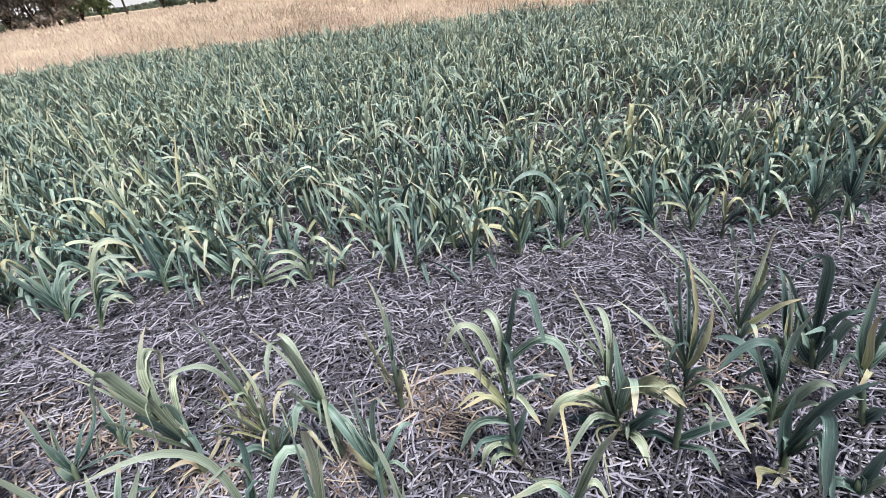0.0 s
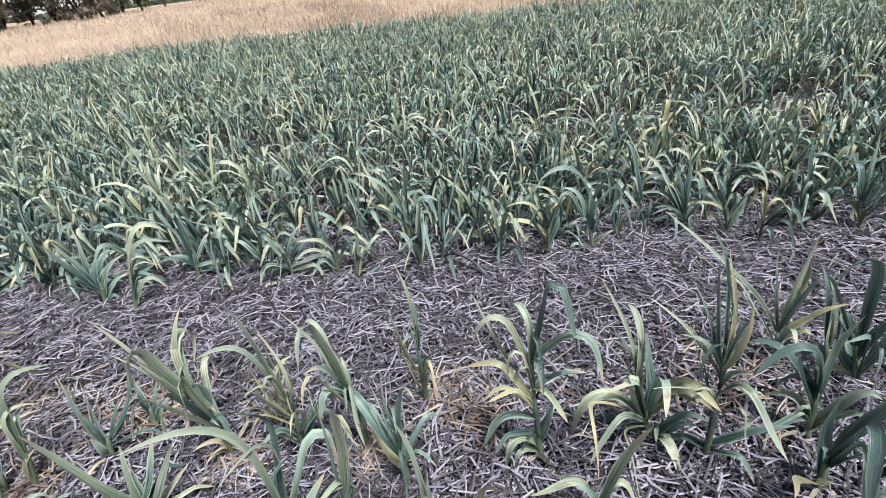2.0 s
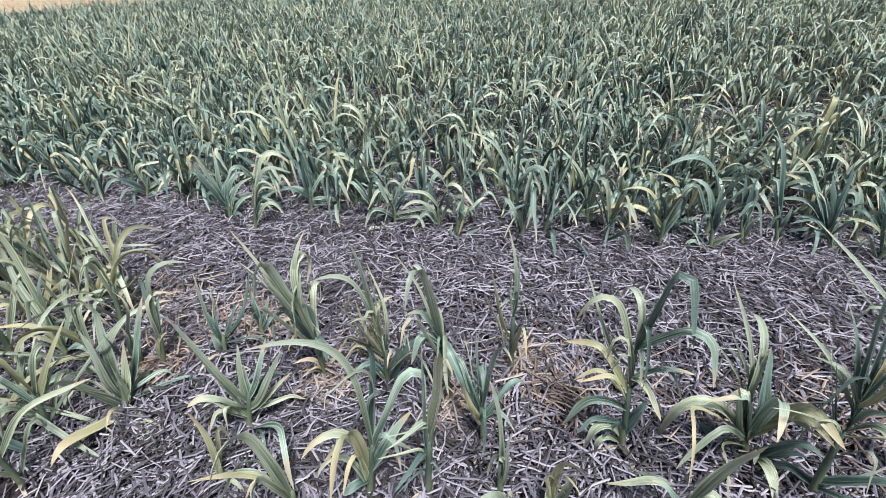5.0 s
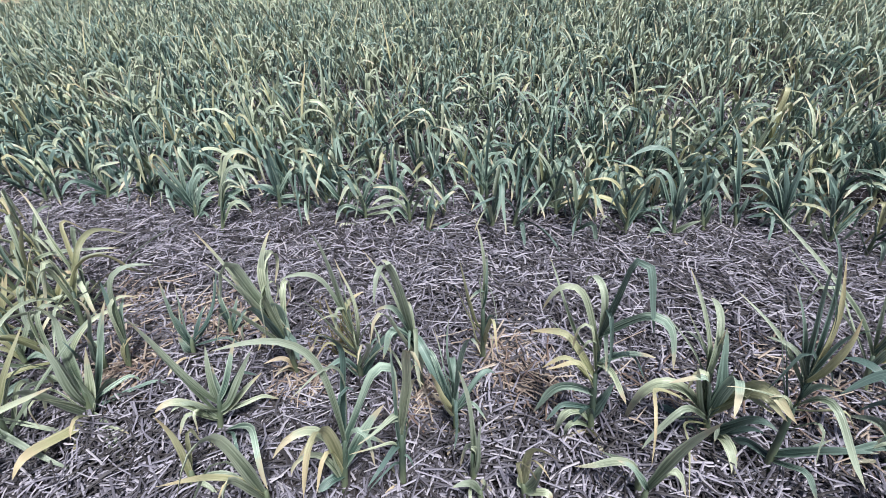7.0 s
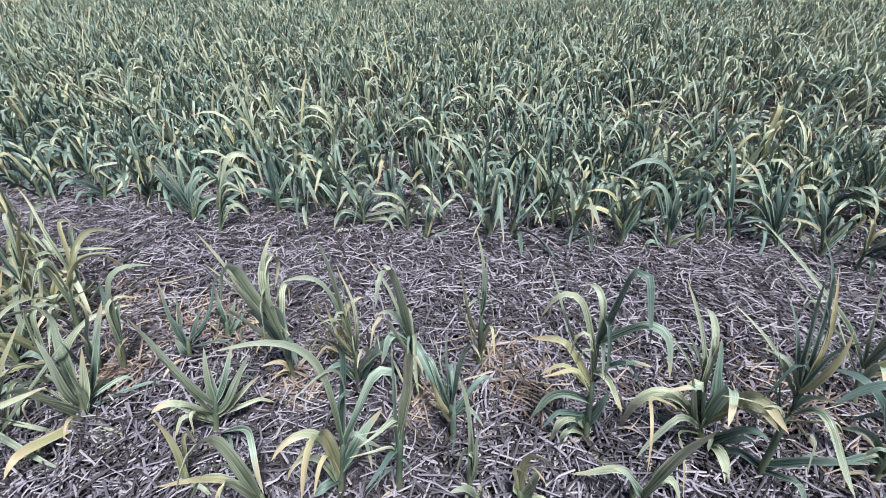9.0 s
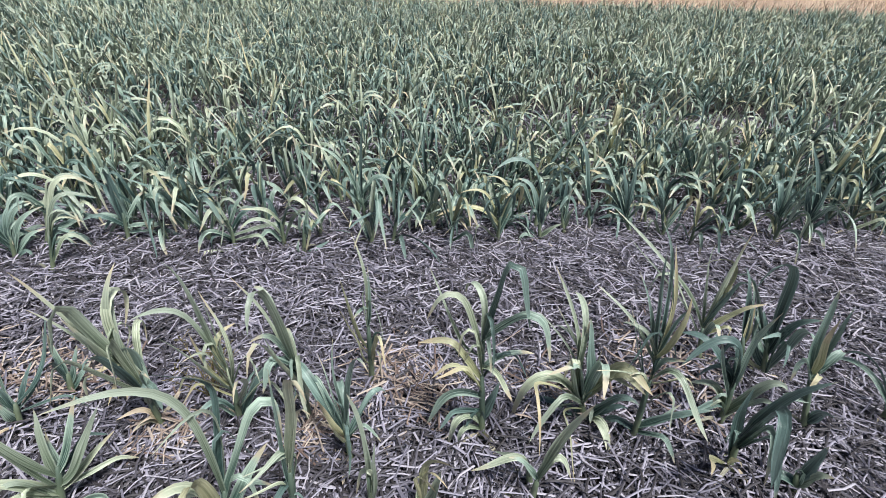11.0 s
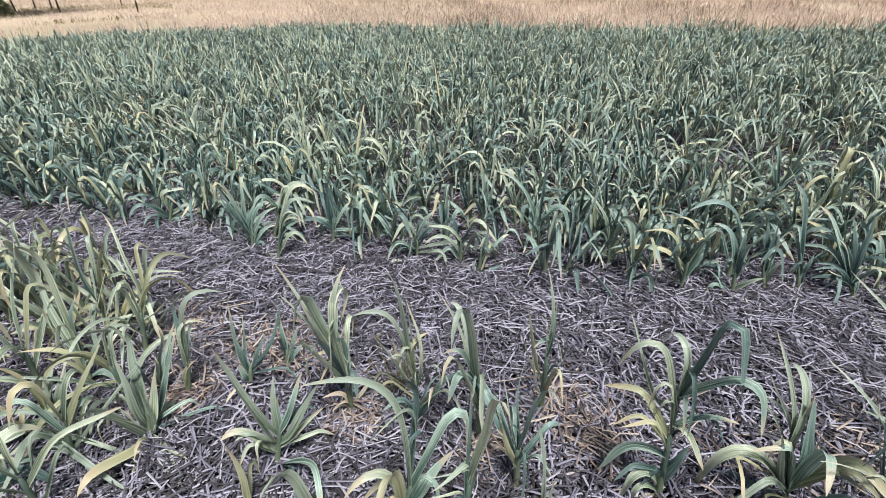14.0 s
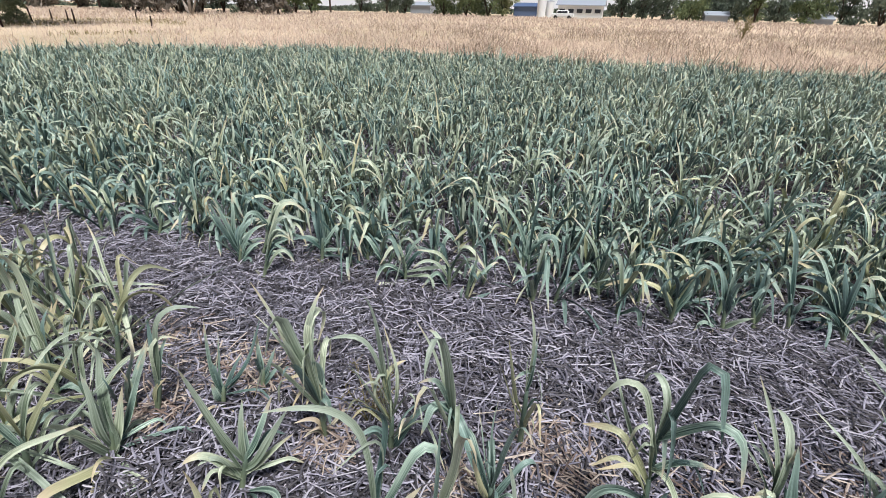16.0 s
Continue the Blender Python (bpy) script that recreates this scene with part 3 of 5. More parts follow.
garlic(0.663, 0.818, 0.30, (-0.05, 0.03))
leaf(185, 0.40, 33, 10, 0.08, 0.08, 0.37, 0.015, "green", 50, -0.07)
leaf(153, 0.40, 7, 53, 0.92, 0.13, 0.44, 0.015, "green", -70, 0.01)
leaf(143, 0.40, -1, 17, 0.49, 0.13, 0.37, 0.016, "yellow", -60, 0.01)
leaf(277, 0.38, 30, -6, 0.40, 0.19, 0.27, 0.023, "yellow", -30, 0.04)
leaf(148, 0.36, 35, 67, 0.61, 0.10, 0.30, 0.017, "pale", -40, -0.00)
leaf(155, 0.38, 25, 101, 0.65, 0.09, 0.17, 0.017, "pale", -50, -0.01)
leaf(297, 0.29, 26, 130, 0.37, 0.04, 0.31, 0.025, "pale", 30, -0.10)
leaf(327, 0.08, 37, 61, 0.75, 0.09, 0.26, 0.032, "green", 40, 0.10)
leaf(146, 0.06, 79, 146, 0.48, 0.06, 0.14, 0.029, "green", -40, -0.06)
leaf(316, 0.39, 6, 40, 0.68, 0.07, 0.26, 0.015, "green", -70, 0.01)
leaf(146, 0.37, 18, 45, 0.85, 0.13, 0.30, 0.014, "green", -60, 0.03)
leaf(307, 0.31, 11, 56, 0.57, 0.06, 0.15, 0.022, "green", 60, 0.01)

garlic(0.986, 0.875, 0.22, (-0.07, 0.07))
leaf(136, 0.19, 36, 132, 0.73, 0.12, 0.26, 0.034, "green", -40, -0.00)
leaf(180, 0.19, 11, 145, 0.58, 0.07, 0.40, 0.032, "green", -40, 0.00)
leaf(131, 0.19, 3, -16, 0.64, 0.09, 0.34, 0.028, "green", -70, 0.00)
leaf(323, 0.07, 19, 166, 0.90, 0.06, 0.26, 0.042, "pale", 50, 0.07)
leaf(150, 0.09, 32, 131, 0.62, 0.07, 0.18, 0.030, "pale", -40, -0.01)
leaf(185, 0.06, 21, 129, 0.32, 0.05, 0.23, 0.031, "green", -20, -0.10)

garlic(0.938, 0.719, 0.14, (-0.07, 0.08))
leaf(315, 0.14, 10, 41, 0.77, 0.13, 0.37, 0.042, "green", 60, -0.00)
leaf(252, 0.11, 15, 159, 0.62, 0.05, 0.53, 0.042, "green", 60, -0.10)
leaf(243, 0.01, 13, 279, 0.15, 0.04, 0.15, 0.042, "yellow", 0, -0.21)
leaf(195, 0.01, 47, 104, 0.96, 0.06, 0.39, 0.028, "yellow", -20, 0.75)
leaf(100, 0.04, 19, 1, 0.51, 0.06, 0.29, 0.041, "green", -40, 0.11)

garlic(1.277, 1.104, 0.18, (-0.16, 0.16))
leaf(183, 0.15, 9, 173, 0.74, 0.04, 0.55, 0.042, "green", 40, -0.02)
leaf(312, 0.13, 10, 61, 0.74, 0.10, 0.25, 0.042, "green", 70, -0.00)
leaf(136, 0.15, 47, 34, 0.09, 0.09, 0.18, 0.035, "green", -50, 0.01)
leaf(271, 0.03, 13, 117, 0.76, 0.04, 0.41, 0.042, "green", -30, -0.34)
leaf(169, 0.04, 83, 44, 0.30, 0.10, 0.13, 0.036, "yellow", -60, -0.03)
leaf(133, 0.06, 66, 9, 0.23, 0.16, 0.26, 0.030, "green", -60, -0.01)

garlic(1.046, 1.161, 0.19, (-0.16, 0.12))
leaf(310, 0.18, 2, 12, 0.91, 0.09, 0.44, 0.023, "pale", -60, -0.00)
leaf(286, 0.19, 13, 132, 0.92, 0.07, 0.32, 0.023, "green", -50, -0.08)
leaf(332, 0.17, 33, 75, 0.82, 0.07, 0.24, 0.028, "yellow", 40, 0.18)
leaf(148, 0.17, 28, 56, 0.28, 0.07, 0.59, 0.020, "pale", -50, -0.17)
leaf(169, 0.21, -11, 132, 0.67, 0.07, 0.43, 0.018, "yellow", 60, 0.03)
leaf(257, 0.13, 18, 110, 0.65, 0.05, 0.20, 0.028, "green", -30, -0.02)

garlic(1.196, 1.117, 0.18, (-0.20, 0.18))
leaf(140, 0.15, 14, 44, 0.92, 0.09, 0.32, 0.031, "green", -70, 0.01)
leaf(113, 0.15, -2, 9, 0.09, 0.09, 0.16, 0.029, "yellow", -40, -0.03)
leaf(109, 0.12, 82, 161, 0.54, 0.06, 0.10, 0.036, "pale", -60, -0.07)

garlic(1.272, 0.853, 0.27, (-0.18, 0.22))
leaf(127, 0.22, 21, 5, 0.31, 0.08, 0.35, 0.035, "green", -70, 0.01)
leaf(220, 0.24, 27, -29, 0.93, 0.08, 0.32, 0.030, "yellow", 10, -0.39)
leaf(10, 0.24, 41, 170, 0.87, 0.08, 0.14, 0.042, "green", 0, 0.29)
leaf(156, 0.14, 83, 161, 0.40, 0.06, 0.11, 0.038, "green", -40, -0.03)
leaf(285, 0.05, 15, 70, 0.68, 0.07, 0.13, 0.042, "green", -80, 0.00)

garlic(1.094, 0.632, 0.10, (-0.14, 0.19))
leaf(153, 0.06, 7, -5, 0.10, 0.10, 0.18, 0.042, "green", 50, -0.00)
leaf(153, 0.05, 69, 159, 0.48, 0.05, 0.10, 0.042, "green", -30, -0.06)
leaf(294, 0.05, 17, 58, 0.78, 0.07, 0.13, 0.042, "pale", 70, 0.01)

garlic(-1.367, 0.825, 0.13, (0.12, 0.16))
leaf(232, 0.09, 17, -5, 0.23, 0.11, 0.35, 0.019, "green", 80, -0.00)
leaf(247, 0.08, 5, 2, 0.10, 0.10, 0.17, 0.029, "green", 60, -0.00)
leaf(89, 0.09, 81, 43, 0.07, 0.07, 0.16, 0.020, "green", 30, -0.21)
leaf(55, 0.11, 81, 16, 0.24, 0.17, 0.34, 0.017, "green", 50, 0.02)
leaf(272, 0.05, 52, 4, 0.15, 0.10, 0.12, 0.034, "green", 40, 0.00)

garlic(-1.284, 0.958, 0.13, (0.11, 0.12))
leaf(290, 0.10, 21, -8, 0.09, 0.09, 0.19, 0.029, "green", 10, 0.03)
leaf(45, 0.07, 42, 24, 0.09, 0.09, 0.16, 0.025, "green", 60, -0.01)
leaf(47, 0.04, 44, 70, 0.90, 0.10, 0.12, 0.025, "green", 50, 0.02)
leaf(276, 0.09, 10, 81, 0.69, 0.05, 0.16, 0.022, "green", 40, 0.02)

garlic(-2.006, 0.645, 0.15, (0.05, 0.11))
leaf(167, 0.10, 28, -34, 0.84, 0.07, 0.48, 0.034, "pale", 0, -0.57)
leaf(62, 0.09, 6, 59, 0.91, 0.12, 0.33, 0.028, "green", 70, -0.00)
leaf(65, 0.07, 31, 52, 0.72, 0.10, 0.19, 0.028, "pale", 60, -0.00)
leaf(248, 0.13, -4, 209, 0.87, 0.06, 0.66, 0.032, "pale", 70, 0.06)
leaf(227, 0.06, -4, 89, 0.54, 0.18, 0.28, 0.031, "yellow", -40, 0.01)
leaf(19, 0.04, 59, 157, 0.55, 0.06, 0.15, 0.034, "green", 20, -0.01)

garlic(-1.564, 0.519, 0.16, (0.09, 0.18))
leaf(141, 0.13, 33, -29, 0.86, 0.08, 0.31, 0.042, "pale", 10, -0.39)
leaf(61, 0.03, 40, 17, 0.09, 0.10, 0.28, 0.042, "pale", 60, 0.01)
leaf(340, 0.03, 82, 96, 0.09, 0.10, 0.28, 0.042, "pale", 0, -0.18)
leaf(297, 0.01, 61, 141, 0.83, 0.05, 0.32, 0.042, "yellow", -40, -0.70)
leaf(268, 0.02, 22, 173, 0.87, 0.05, 0.37, 0.042, "pale", 70, 0.09)
leaf(298, 0.01, 70, 92, 0.10, 0.10, 0.19, 0.042, "yellow", -20, 0.06)
leaf(299, 0.06, 22, -12, 0.30, 0.13, 0.34, 0.032, "pale", 20, -0.04)
leaf(78, 0.07, 84, 26, 0.09, 0.06, 0.39, 0.028, "green", 50, -0.21)

garlic(-1.938, 0.428, 0.12, (0.07, 0.20))
leaf(252, 0.09, -1, 40, 0.75, 0.14, 0.27, 0.029, "yellow", -70, 0.01)
leaf(78, 0.09, 27, 41, 0.90, 0.09, 0.18, 0.038, "pale", 50, 0.07)
leaf(54, 0.07, 81, 28, 0.07, 0.07, 0.23, 0.037, "pale", 70, 0.01)
leaf(66, 0.04, 82, 183, 0.84, 0.07, 0.18, 0.028, "green", 40, 0.30)
leaf(255, 0.06, 56, 89, 0.09, 0.08, 0.24, 0.042, "pale", -40, -0.17)
leaf(328, 0.03, 41, 166, 0.62, 0.32, 0.56, 0.029, "pale", 0, 0.80)

garlic(-1.837, 0.181, 0.10, (0.05, 0.20))
leaf(106, 0.04, -9, 245, 0.41, 0.10, 0.39, 0.042, "pale", -10, 1.11)
leaf(31, 0.08, 70, 155, 0.49, 0.04, 0.23, 0.040, "green", 30, 0.14)
leaf(280, 0.10, 11, 84, 0.34, 0.06, 0.17, 0.035, "yellow", -40, -0.16)
leaf(73, 0.06, 23, 151, 0.65, 0.08, 0.30, 0.040, "pale", 50, 0.04)
leaf(326, 0.07, 32, -12, 0.26, 0.12, 0.28, 0.042, "green", 10, -0.05)

garlic(-2.834, 0.868, 0.22, (0.09, 0.23))
leaf(246, 0.15, -5, 30, 0.62, 0.09, 0.41, 0.042, "green", -70, 0.00)
leaf(246, 0.15, 6, 125, 0.89, 0.11, 0.53, 0.036, "pale", -70, -0.00)
leaf(69, 0.15, 26, -1, 0.54, 0.09, 0.29, 0.040, "green", 70, -0.00)
leaf(63, 0.08, 44, -1, 0.42, 0.07, 0.31, 0.037, "pale", -80, -0.01)
leaf(255, 0.11, 4, 73, 0.38, 0.04, 0.39, 0.042, "yellow", -60, -0.10)

garlic(-2.173, 0.946, 0.14, (0.05, 0.09))
leaf(244, 0.08, 1, 34, 0.60, 0.08, 0.23, 0.031, "pale", -70, -0.00)
leaf(21, 0.05, 41, 172, 0.51, 0.02, 0.27, 0.028, "pale", 30, -0.05)
leaf(223, 0.06, 25, -8, 0.32, 0.11, 0.60, 0.024, "green", -60, -0.01)
leaf(51, 0.05, 27, 144, 0.79, 0.06, 0.21, 0.028, "yellow", 70, -0.02)
leaf(67, 0.05, 49, 122, 0.90, 0.08, 0.09, 0.029, "green", 50, 0.06)

garlic(-2.325, 0.796, 0.13, (0.07, 0.14))
leaf(297, 0.07, 2, 187, 0.88, 0.10, 0.66, 0.033, "pale", 20, 0.35)
leaf(245, 0.07, 19, 32, 0.60, 0.09, 0.30, 0.035, "pale", -60, -0.01)
leaf(84, 0.10, 81, 163, 0.61, 0.04, 0.23, 0.029, "yellow", 50, 0.25)
leaf(64, 0.06, 55, 29, 0.10, 0.10, 0.22, 0.029, "yellow", 60, 0.01)
leaf(248, 0.05, 39, 89, 0.65, 0.06, 0.21, 0.032, "yellow", -50, -0.04)

garlic(-2.852, 0.610, 0.13, (0.07, 0.23))
leaf(4, 0.03, 75, 115, 0.53, 0.09, 0.48, 0.038, "yellow", 20, -0.01)
leaf(251, 0.07, 2, -11, 0.64, 0.09, 0.29, 0.042, "pale", -80, 0.00)
leaf(73, 0.10, 30, 8, 0.69, 0.10, 0.30, 0.040, "green", 60, 0.01)
leaf(253, 0.06, 53, 119, 0.74, 0.08, 0.13, 0.042, "green", -50, -0.02)
leaf(81, 0.07, 66, 53, 0.08, 0.09, 0.23, 0.040, "green", 50, -0.12)

garlic(-0.024, 0.561, 0.10, (-0.12, 0.00))
leaf(341, 0.07, -3, 179, 0.92, 0.15, 0.29, 0.029, "yellow", -70, -0.21)
leaf(154, 0.07, 33, -13, 0.37, 0.11, 0.09, 0.031, "pale", -60, -0.01)
leaf(345, 0.06, 49, 9, 0.12, 0.09, 0.18, 0.041, "pale", 70, -0.00)

garlic(0.291, 0.640, 0.10, (-0.19, 0.08))
leaf(184, 0.06, 16, 121, 0.42, 0.05, 0.26, 0.025, "pale", -20, -0.09)
leaf(195, 0.06, 14, 64, 0.74, 0.08, 0.13, 0.022, "green", 70, 0.00)

garlic(-0.144, 0.514, 0.11, (-0.05, -0.01))
leaf(226, 0.09, 22, 74, 0.68, 0.06, 0.15, 0.033, "pale", -50, -0.01)
leaf(58, 0.09, 69, -35, 0.34, 0.09, 0.08, 0.027, "pale", -60, 0.01)

# plants along the edge of the far bed
SINGLE = len(roots)
Plant.slim = 0.68
garlic(-3.444, 1.954, 0.16, (0.22, 0.35))
leaf(58, 0.09, 29, 158, 0.56, 0.11, 0.37, 0.042, "green", 60, -0.00)
leaf(239, 0.10, 29, 77, 0.70, 0.09, 0.22, 0.042, "green", -70, -0.01)
leaf(58, 0.06, 60, 40, 0.51, 0.10, 0.15, 0.042, "green", 60, -0.00)
leaf(238, 0.05, 45, 56, 0.83, 0.10, 0.29, 0.042, "green", -60, -0.02)

garlic(-2.844, 1.870, 0.17, (0.22, 0.30))
leaf(45, 0.11, -11, 95, 0.49, 0.05, 0.27, 0.039, "pale", 60, 0.00)
leaf(246, 0.07, 38, 147, 0.67, 0.08, 0.31, 0.039, "green", -60, 0.03)
leaf(54, 0.11, 14, 15, 0.60, 0.10, 0.22, 0.042, "green", 70, 0.00)
leaf(57, 0.08, 67, 139, 0.71, 0.07, 0.18, 0.039, "pale", 60, 0.06)
leaf(49, 0.04, 83, 109, 0.80, 0.10, 0.17, 0.040, "green", 60, 0.04)

garlic(-2.650, 1.975, 0.15, (0.16, 0.20))
leaf(225, 0.08, 3, -29, 0.78, 0.11, 0.28, 0.042, "green", -70, -0.00)
leaf(221, 0.04, 72, -34, 0.24, 0.10, 0.14, 0.042, "yellow", 70, -0.00)
leaf(51, 0.03, 25, 13, 0.51, 0.10, 0.25, 0.042, "green", 70, 0.00)
leaf(4, 0.05, 50, 144, 0.50, 0.03, 0.46, 0.042, "pale", 30, -0.06)
leaf(47, 0.09, 81, 36, 0.19, 0.10, 0.20, 0.038, "green", 70, 0.01)

garlic(-2.095, 1.775, 0.16, (0.12, 0.13))
leaf(55, 0.09, 7, 145, 0.75, 0.13, 0.31, 0.040, "green", 60, 0.00)
leaf(46, 0.06, 24, 79, 0.64, 0.09, 0.29, 0.042, "green", 60, 0.00)
leaf(45, 0.04, 43, 89, 0.67, 0.07, 0.20, 0.037, "green", 60, 0.04)
leaf(246, 0.10, 35, 17, 0.05, 0.07, 0.38, 0.032, "green", 70, -0.06)
leaf(227, 0.09, 10, 16, 0.61, 0.10, 0.38, 0.036, "green", -70, -0.00)

garlic(-1.849, 1.680, 0.23, (0.20, 0.19))
leaf(46, 0.16, 19, 144, 0.71, 0.06, 0.48, 0.036, "pale", 60, -0.02)
leaf(38, 0.20, 21, 123, 0.63, 0.07, 0.34, 0.033, "pale", 60, -0.00)
leaf(28, 0.06, 34, 156, 0.63, 0.05, 0.29, 0.030, "pale", 60, -0.02)
leaf(40, 0.06, 22, 89, 0.78, 0.06, 0.26, 0.027, "green", 70, 0.00)

garlic(-1.626, 1.944, 0.20, (0.09, 0.07))
leaf(298, 0.13, -3, 104, 0.90, 0.07, 0.33, 0.042, "green", 0, -0.06)
leaf(39, 0.06, 15, -11, 0.52, 0.10, 0.26, 0.027, "green", 70, 0.00)
leaf(219, 0.12, 42, 102, 0.64, 0.07, 0.20, 0.031, "green", -60, -0.01)
leaf(26, 0.11, 87, 112, 0.48, 0.10, 0.20, 0.031, "green", 50, 0.03)
leaf(38, 0.13, 37, 96, 0.90, 0.08, 0.21, 0.031, "green", 60, 0.05)

garlic(-1.385, 2.103, 0.18, (0.10, 0.06))
leaf(211, 0.10, 28, 59, 0.62, 0.10, 0.37, 0.034, "green", -60, -0.00)
leaf(31, 0.13, 12, -1, 0.58, 0.10, 0.23, 0.041, "green", 70, -0.00)
leaf(212, 0.16, 9, 132, 0.81, 0.09, 0.28, 0.042, "green", -70, 0.00)
leaf(28, 0.12, 28, 79, 0.60, 0.07, 0.20, 0.034, "green", 60, 0.01)
leaf(20, 0.17, -13, 81, 0.72, 0.05, 0.30, 0.034, "green", -60, -0.00)

garlic(-1.077, 1.949, 0.15, (0.03, 0.01))
leaf(222, 0.07, 44, 157, 0.54, 0.07, 0.27, 0.031, "green", -50, 0.00)
leaf(228, 0.12, 12, 148, 0.54, 0.06, 0.31, 0.031, "pale", -50, 0.00)
leaf(26, 0.12, 33, 113, 0.56, 0.11, 0.25, 0.031, "green", 50, 0.00)
leaf(26, 0.09, 81, 170, 0.79, 0.14, 0.40, 0.032, "pale", 50, -0.03)
leaf(213, 0.13, 46, 3, 0.12, 0.09, 0.22, 0.025, "green", 70, -0.00)
leaf(225, 0.01, 76, 192, 0.83, 0.04, 0.20, 0.029, "pale", -50, -0.07)
leaf(25, 0.16, 24, 52, 0.58, 0.08, 0.22, 0.031, "green", 60, 0.01)

garlic(-0.697, 1.891, 0.17, (0.10, 0.03))
leaf(19, 0.01, 68, 60, 0.63, 0.10, 0.15, 0.036, "green", 50, -0.01)
leaf(247, 0.11, -23, 141, 0.65, 0.03, 0.19, 0.032, "green", 20, 0.01)
leaf(208, 0.01, 66, -20, 0.31, 0.11, 0.12, 0.024, "green", 60, -0.01)
leaf(21, 0.14, 16, -26, 0.80, 0.09, 0.19, 0.029, "green", 70, -0.00)
leaf(35, 0.13, 55, 180, 0.91, 0.06, 0.21, 0.027, "green", 40, 0.22)

garlic(-0.798, 2.340, 0.20, (0.07, 0.02))
leaf(198, 0.17, 1, 17, 0.78, 0.10, 0.34, 0.040, "green", -80, 0.00)
leaf(12, 0.14, 48, 13, 0.09, 0.09, 0.24, 0.034, "green", 80, 0.00)
leaf(205, 0.24, 82, 140, 0.19, 0.13, 0.18, 0.027, "yellow", -50, 0.00)
leaf(241, 0.14, 29, 139, 0.80, 0.05, 0.21, 0.030, "green", 40, 0.14)

garlic(-0.411, 2.185, 0.21, (-0.06, -0.01))
leaf(191, 0.18, 18, -0, 0.52, 0.10, 0.14, 0.042, "green", -70, 0.00)
leaf(189, 0.18, 19, 82, 0.70, 0.13, 0.46, 0.030, "green", -60, 0.00)
leaf(9, 0.14, 31, -22, 0.49, 0.09, 0.22, 0.031, "green", -70, -0.00)
leaf(330, 0.11, 48, 173, 0.50, 0.03, 0.22, 0.028, "pale", 30, -0.04)
leaf(352, 0.22, 39, 165, 0.51, 0.04, 0.32, 0.042, "green", 50, -0.02)
leaf(9, 0.21, 2, 6, 0.58, 0.10, 0.42, 0.027, "green", 80, 0.00)

garlic(-0.014, 2.180, 0.18, (-0.17, 0.00))
leaf(180, 0.15, 11, 48, 0.50, 0.10, 0.40, 0.033, "pale", -60, 0.00)
leaf(18, 0.15, 13, -32, 0.57, 0.10, 0.21, 0.028, "green", 60, 0.00)
leaf(209, 0.10, 56, 182, 0.55, 0.05, 0.27, 0.031, "pale", -40, 0.02)
leaf(330, 0.15, 17, 134, 0.61, 0.03, 0.36, 0.039, "pale", -70, -0.09)
leaf(358, 0.09, 47, 77, 0.64, 0.09, 0.15, 0.028, "green", 50, 0.02)
leaf(349, 0.07, 40, 143, 0.47, 0.05, 0.29, 0.031, "pale", 50, -0.00)
leaf(359, 0.18, 9, 32, 0.86, 0.09, 0.27, 0.027, "green", 70, 0.00)
leaf(220, 0.15, 31, 139, 0.41, 0.02, 0.31, 0.024, "green", -40, -0.21)

garlic(0.393, 2.207, 0.10, (-0.26, 0.05))
leaf(151, 0.04, 7, 128, 0.71, 0.13, 0.21, 0.039, "green", -50, -0.01)
leaf(170, 0.05, 66, 116, 0.77, 0.08, 0.14, 0.032, "green", -50, -0.07)
leaf(347, 0.01, 26, 71, 0.57, 0.07, 0.20, 0.032, "green", 60, 0.01)
leaf(317, 0.04, 22, 99, 0.71, 0.06, 0.14, 0.029, "green", -60, -0.03)

garlic(0.577, 2.077, 0.17, (-0.13, 0.04))
leaf(168, 0.14, 17, 106, 0.82, 0.09, 0.30, 0.042, "green", -70, 0.01)
leaf(297, 0.14, 7, 115, 0.85, 0.08, 0.22, 0.042, "green", -30, -0.03)
leaf(344, 0.04, 38, 57, 0.61, 0.10, 0.15, 0.038, "pale", 50, 0.00)
leaf(197, 0.01, 55, 157, 0.62, 0.04, 0.20, 0.028, "green", -50, -0.02)
leaf(145, 0.14, 4, -17, 0.90, 0.09, 0.25, 0.037, "green", -50, 0.01)

garlic(0.737, 2.167, 0.16, (-0.25, 0.08))
leaf(162, 0.10, 12, 12, 0.51, 0.10, 0.32, 0.042, "green", -70, -0.00)
leaf(162, 0.10, 6, -2, 0.60, 0.10, 0.28, 0.042, "green", -70, 0.00)
leaf(337, 0.10, 4, 42, 0.90, 0.09, 0.21, 0.042, "green", -70, -0.00)
leaf(341, 0.04, 7, 26, 0.68, 0.10, 0.15, 0.042, "pale", 70, 0.00)

garlic(0.902, 2.215, 0.16, (-0.23, 0.09))
leaf(162, 0.13, 19, 69, 0.76, 0.08, 0.22, 0.030, "green", -70, -0.00)
leaf(161, 0.16, 13, 100, 0.95, 0.08, 0.44, 0.039, "green", -70, 0.02)
leaf(319, 0.10, 48, 1, 0.17, 0.11, 0.14, 0.030, "green", -60, 0.00)
leaf(152, 0.03, 4, -27, 0.76, 0.10, 0.14, 0.030, "green", -70, 0.00)

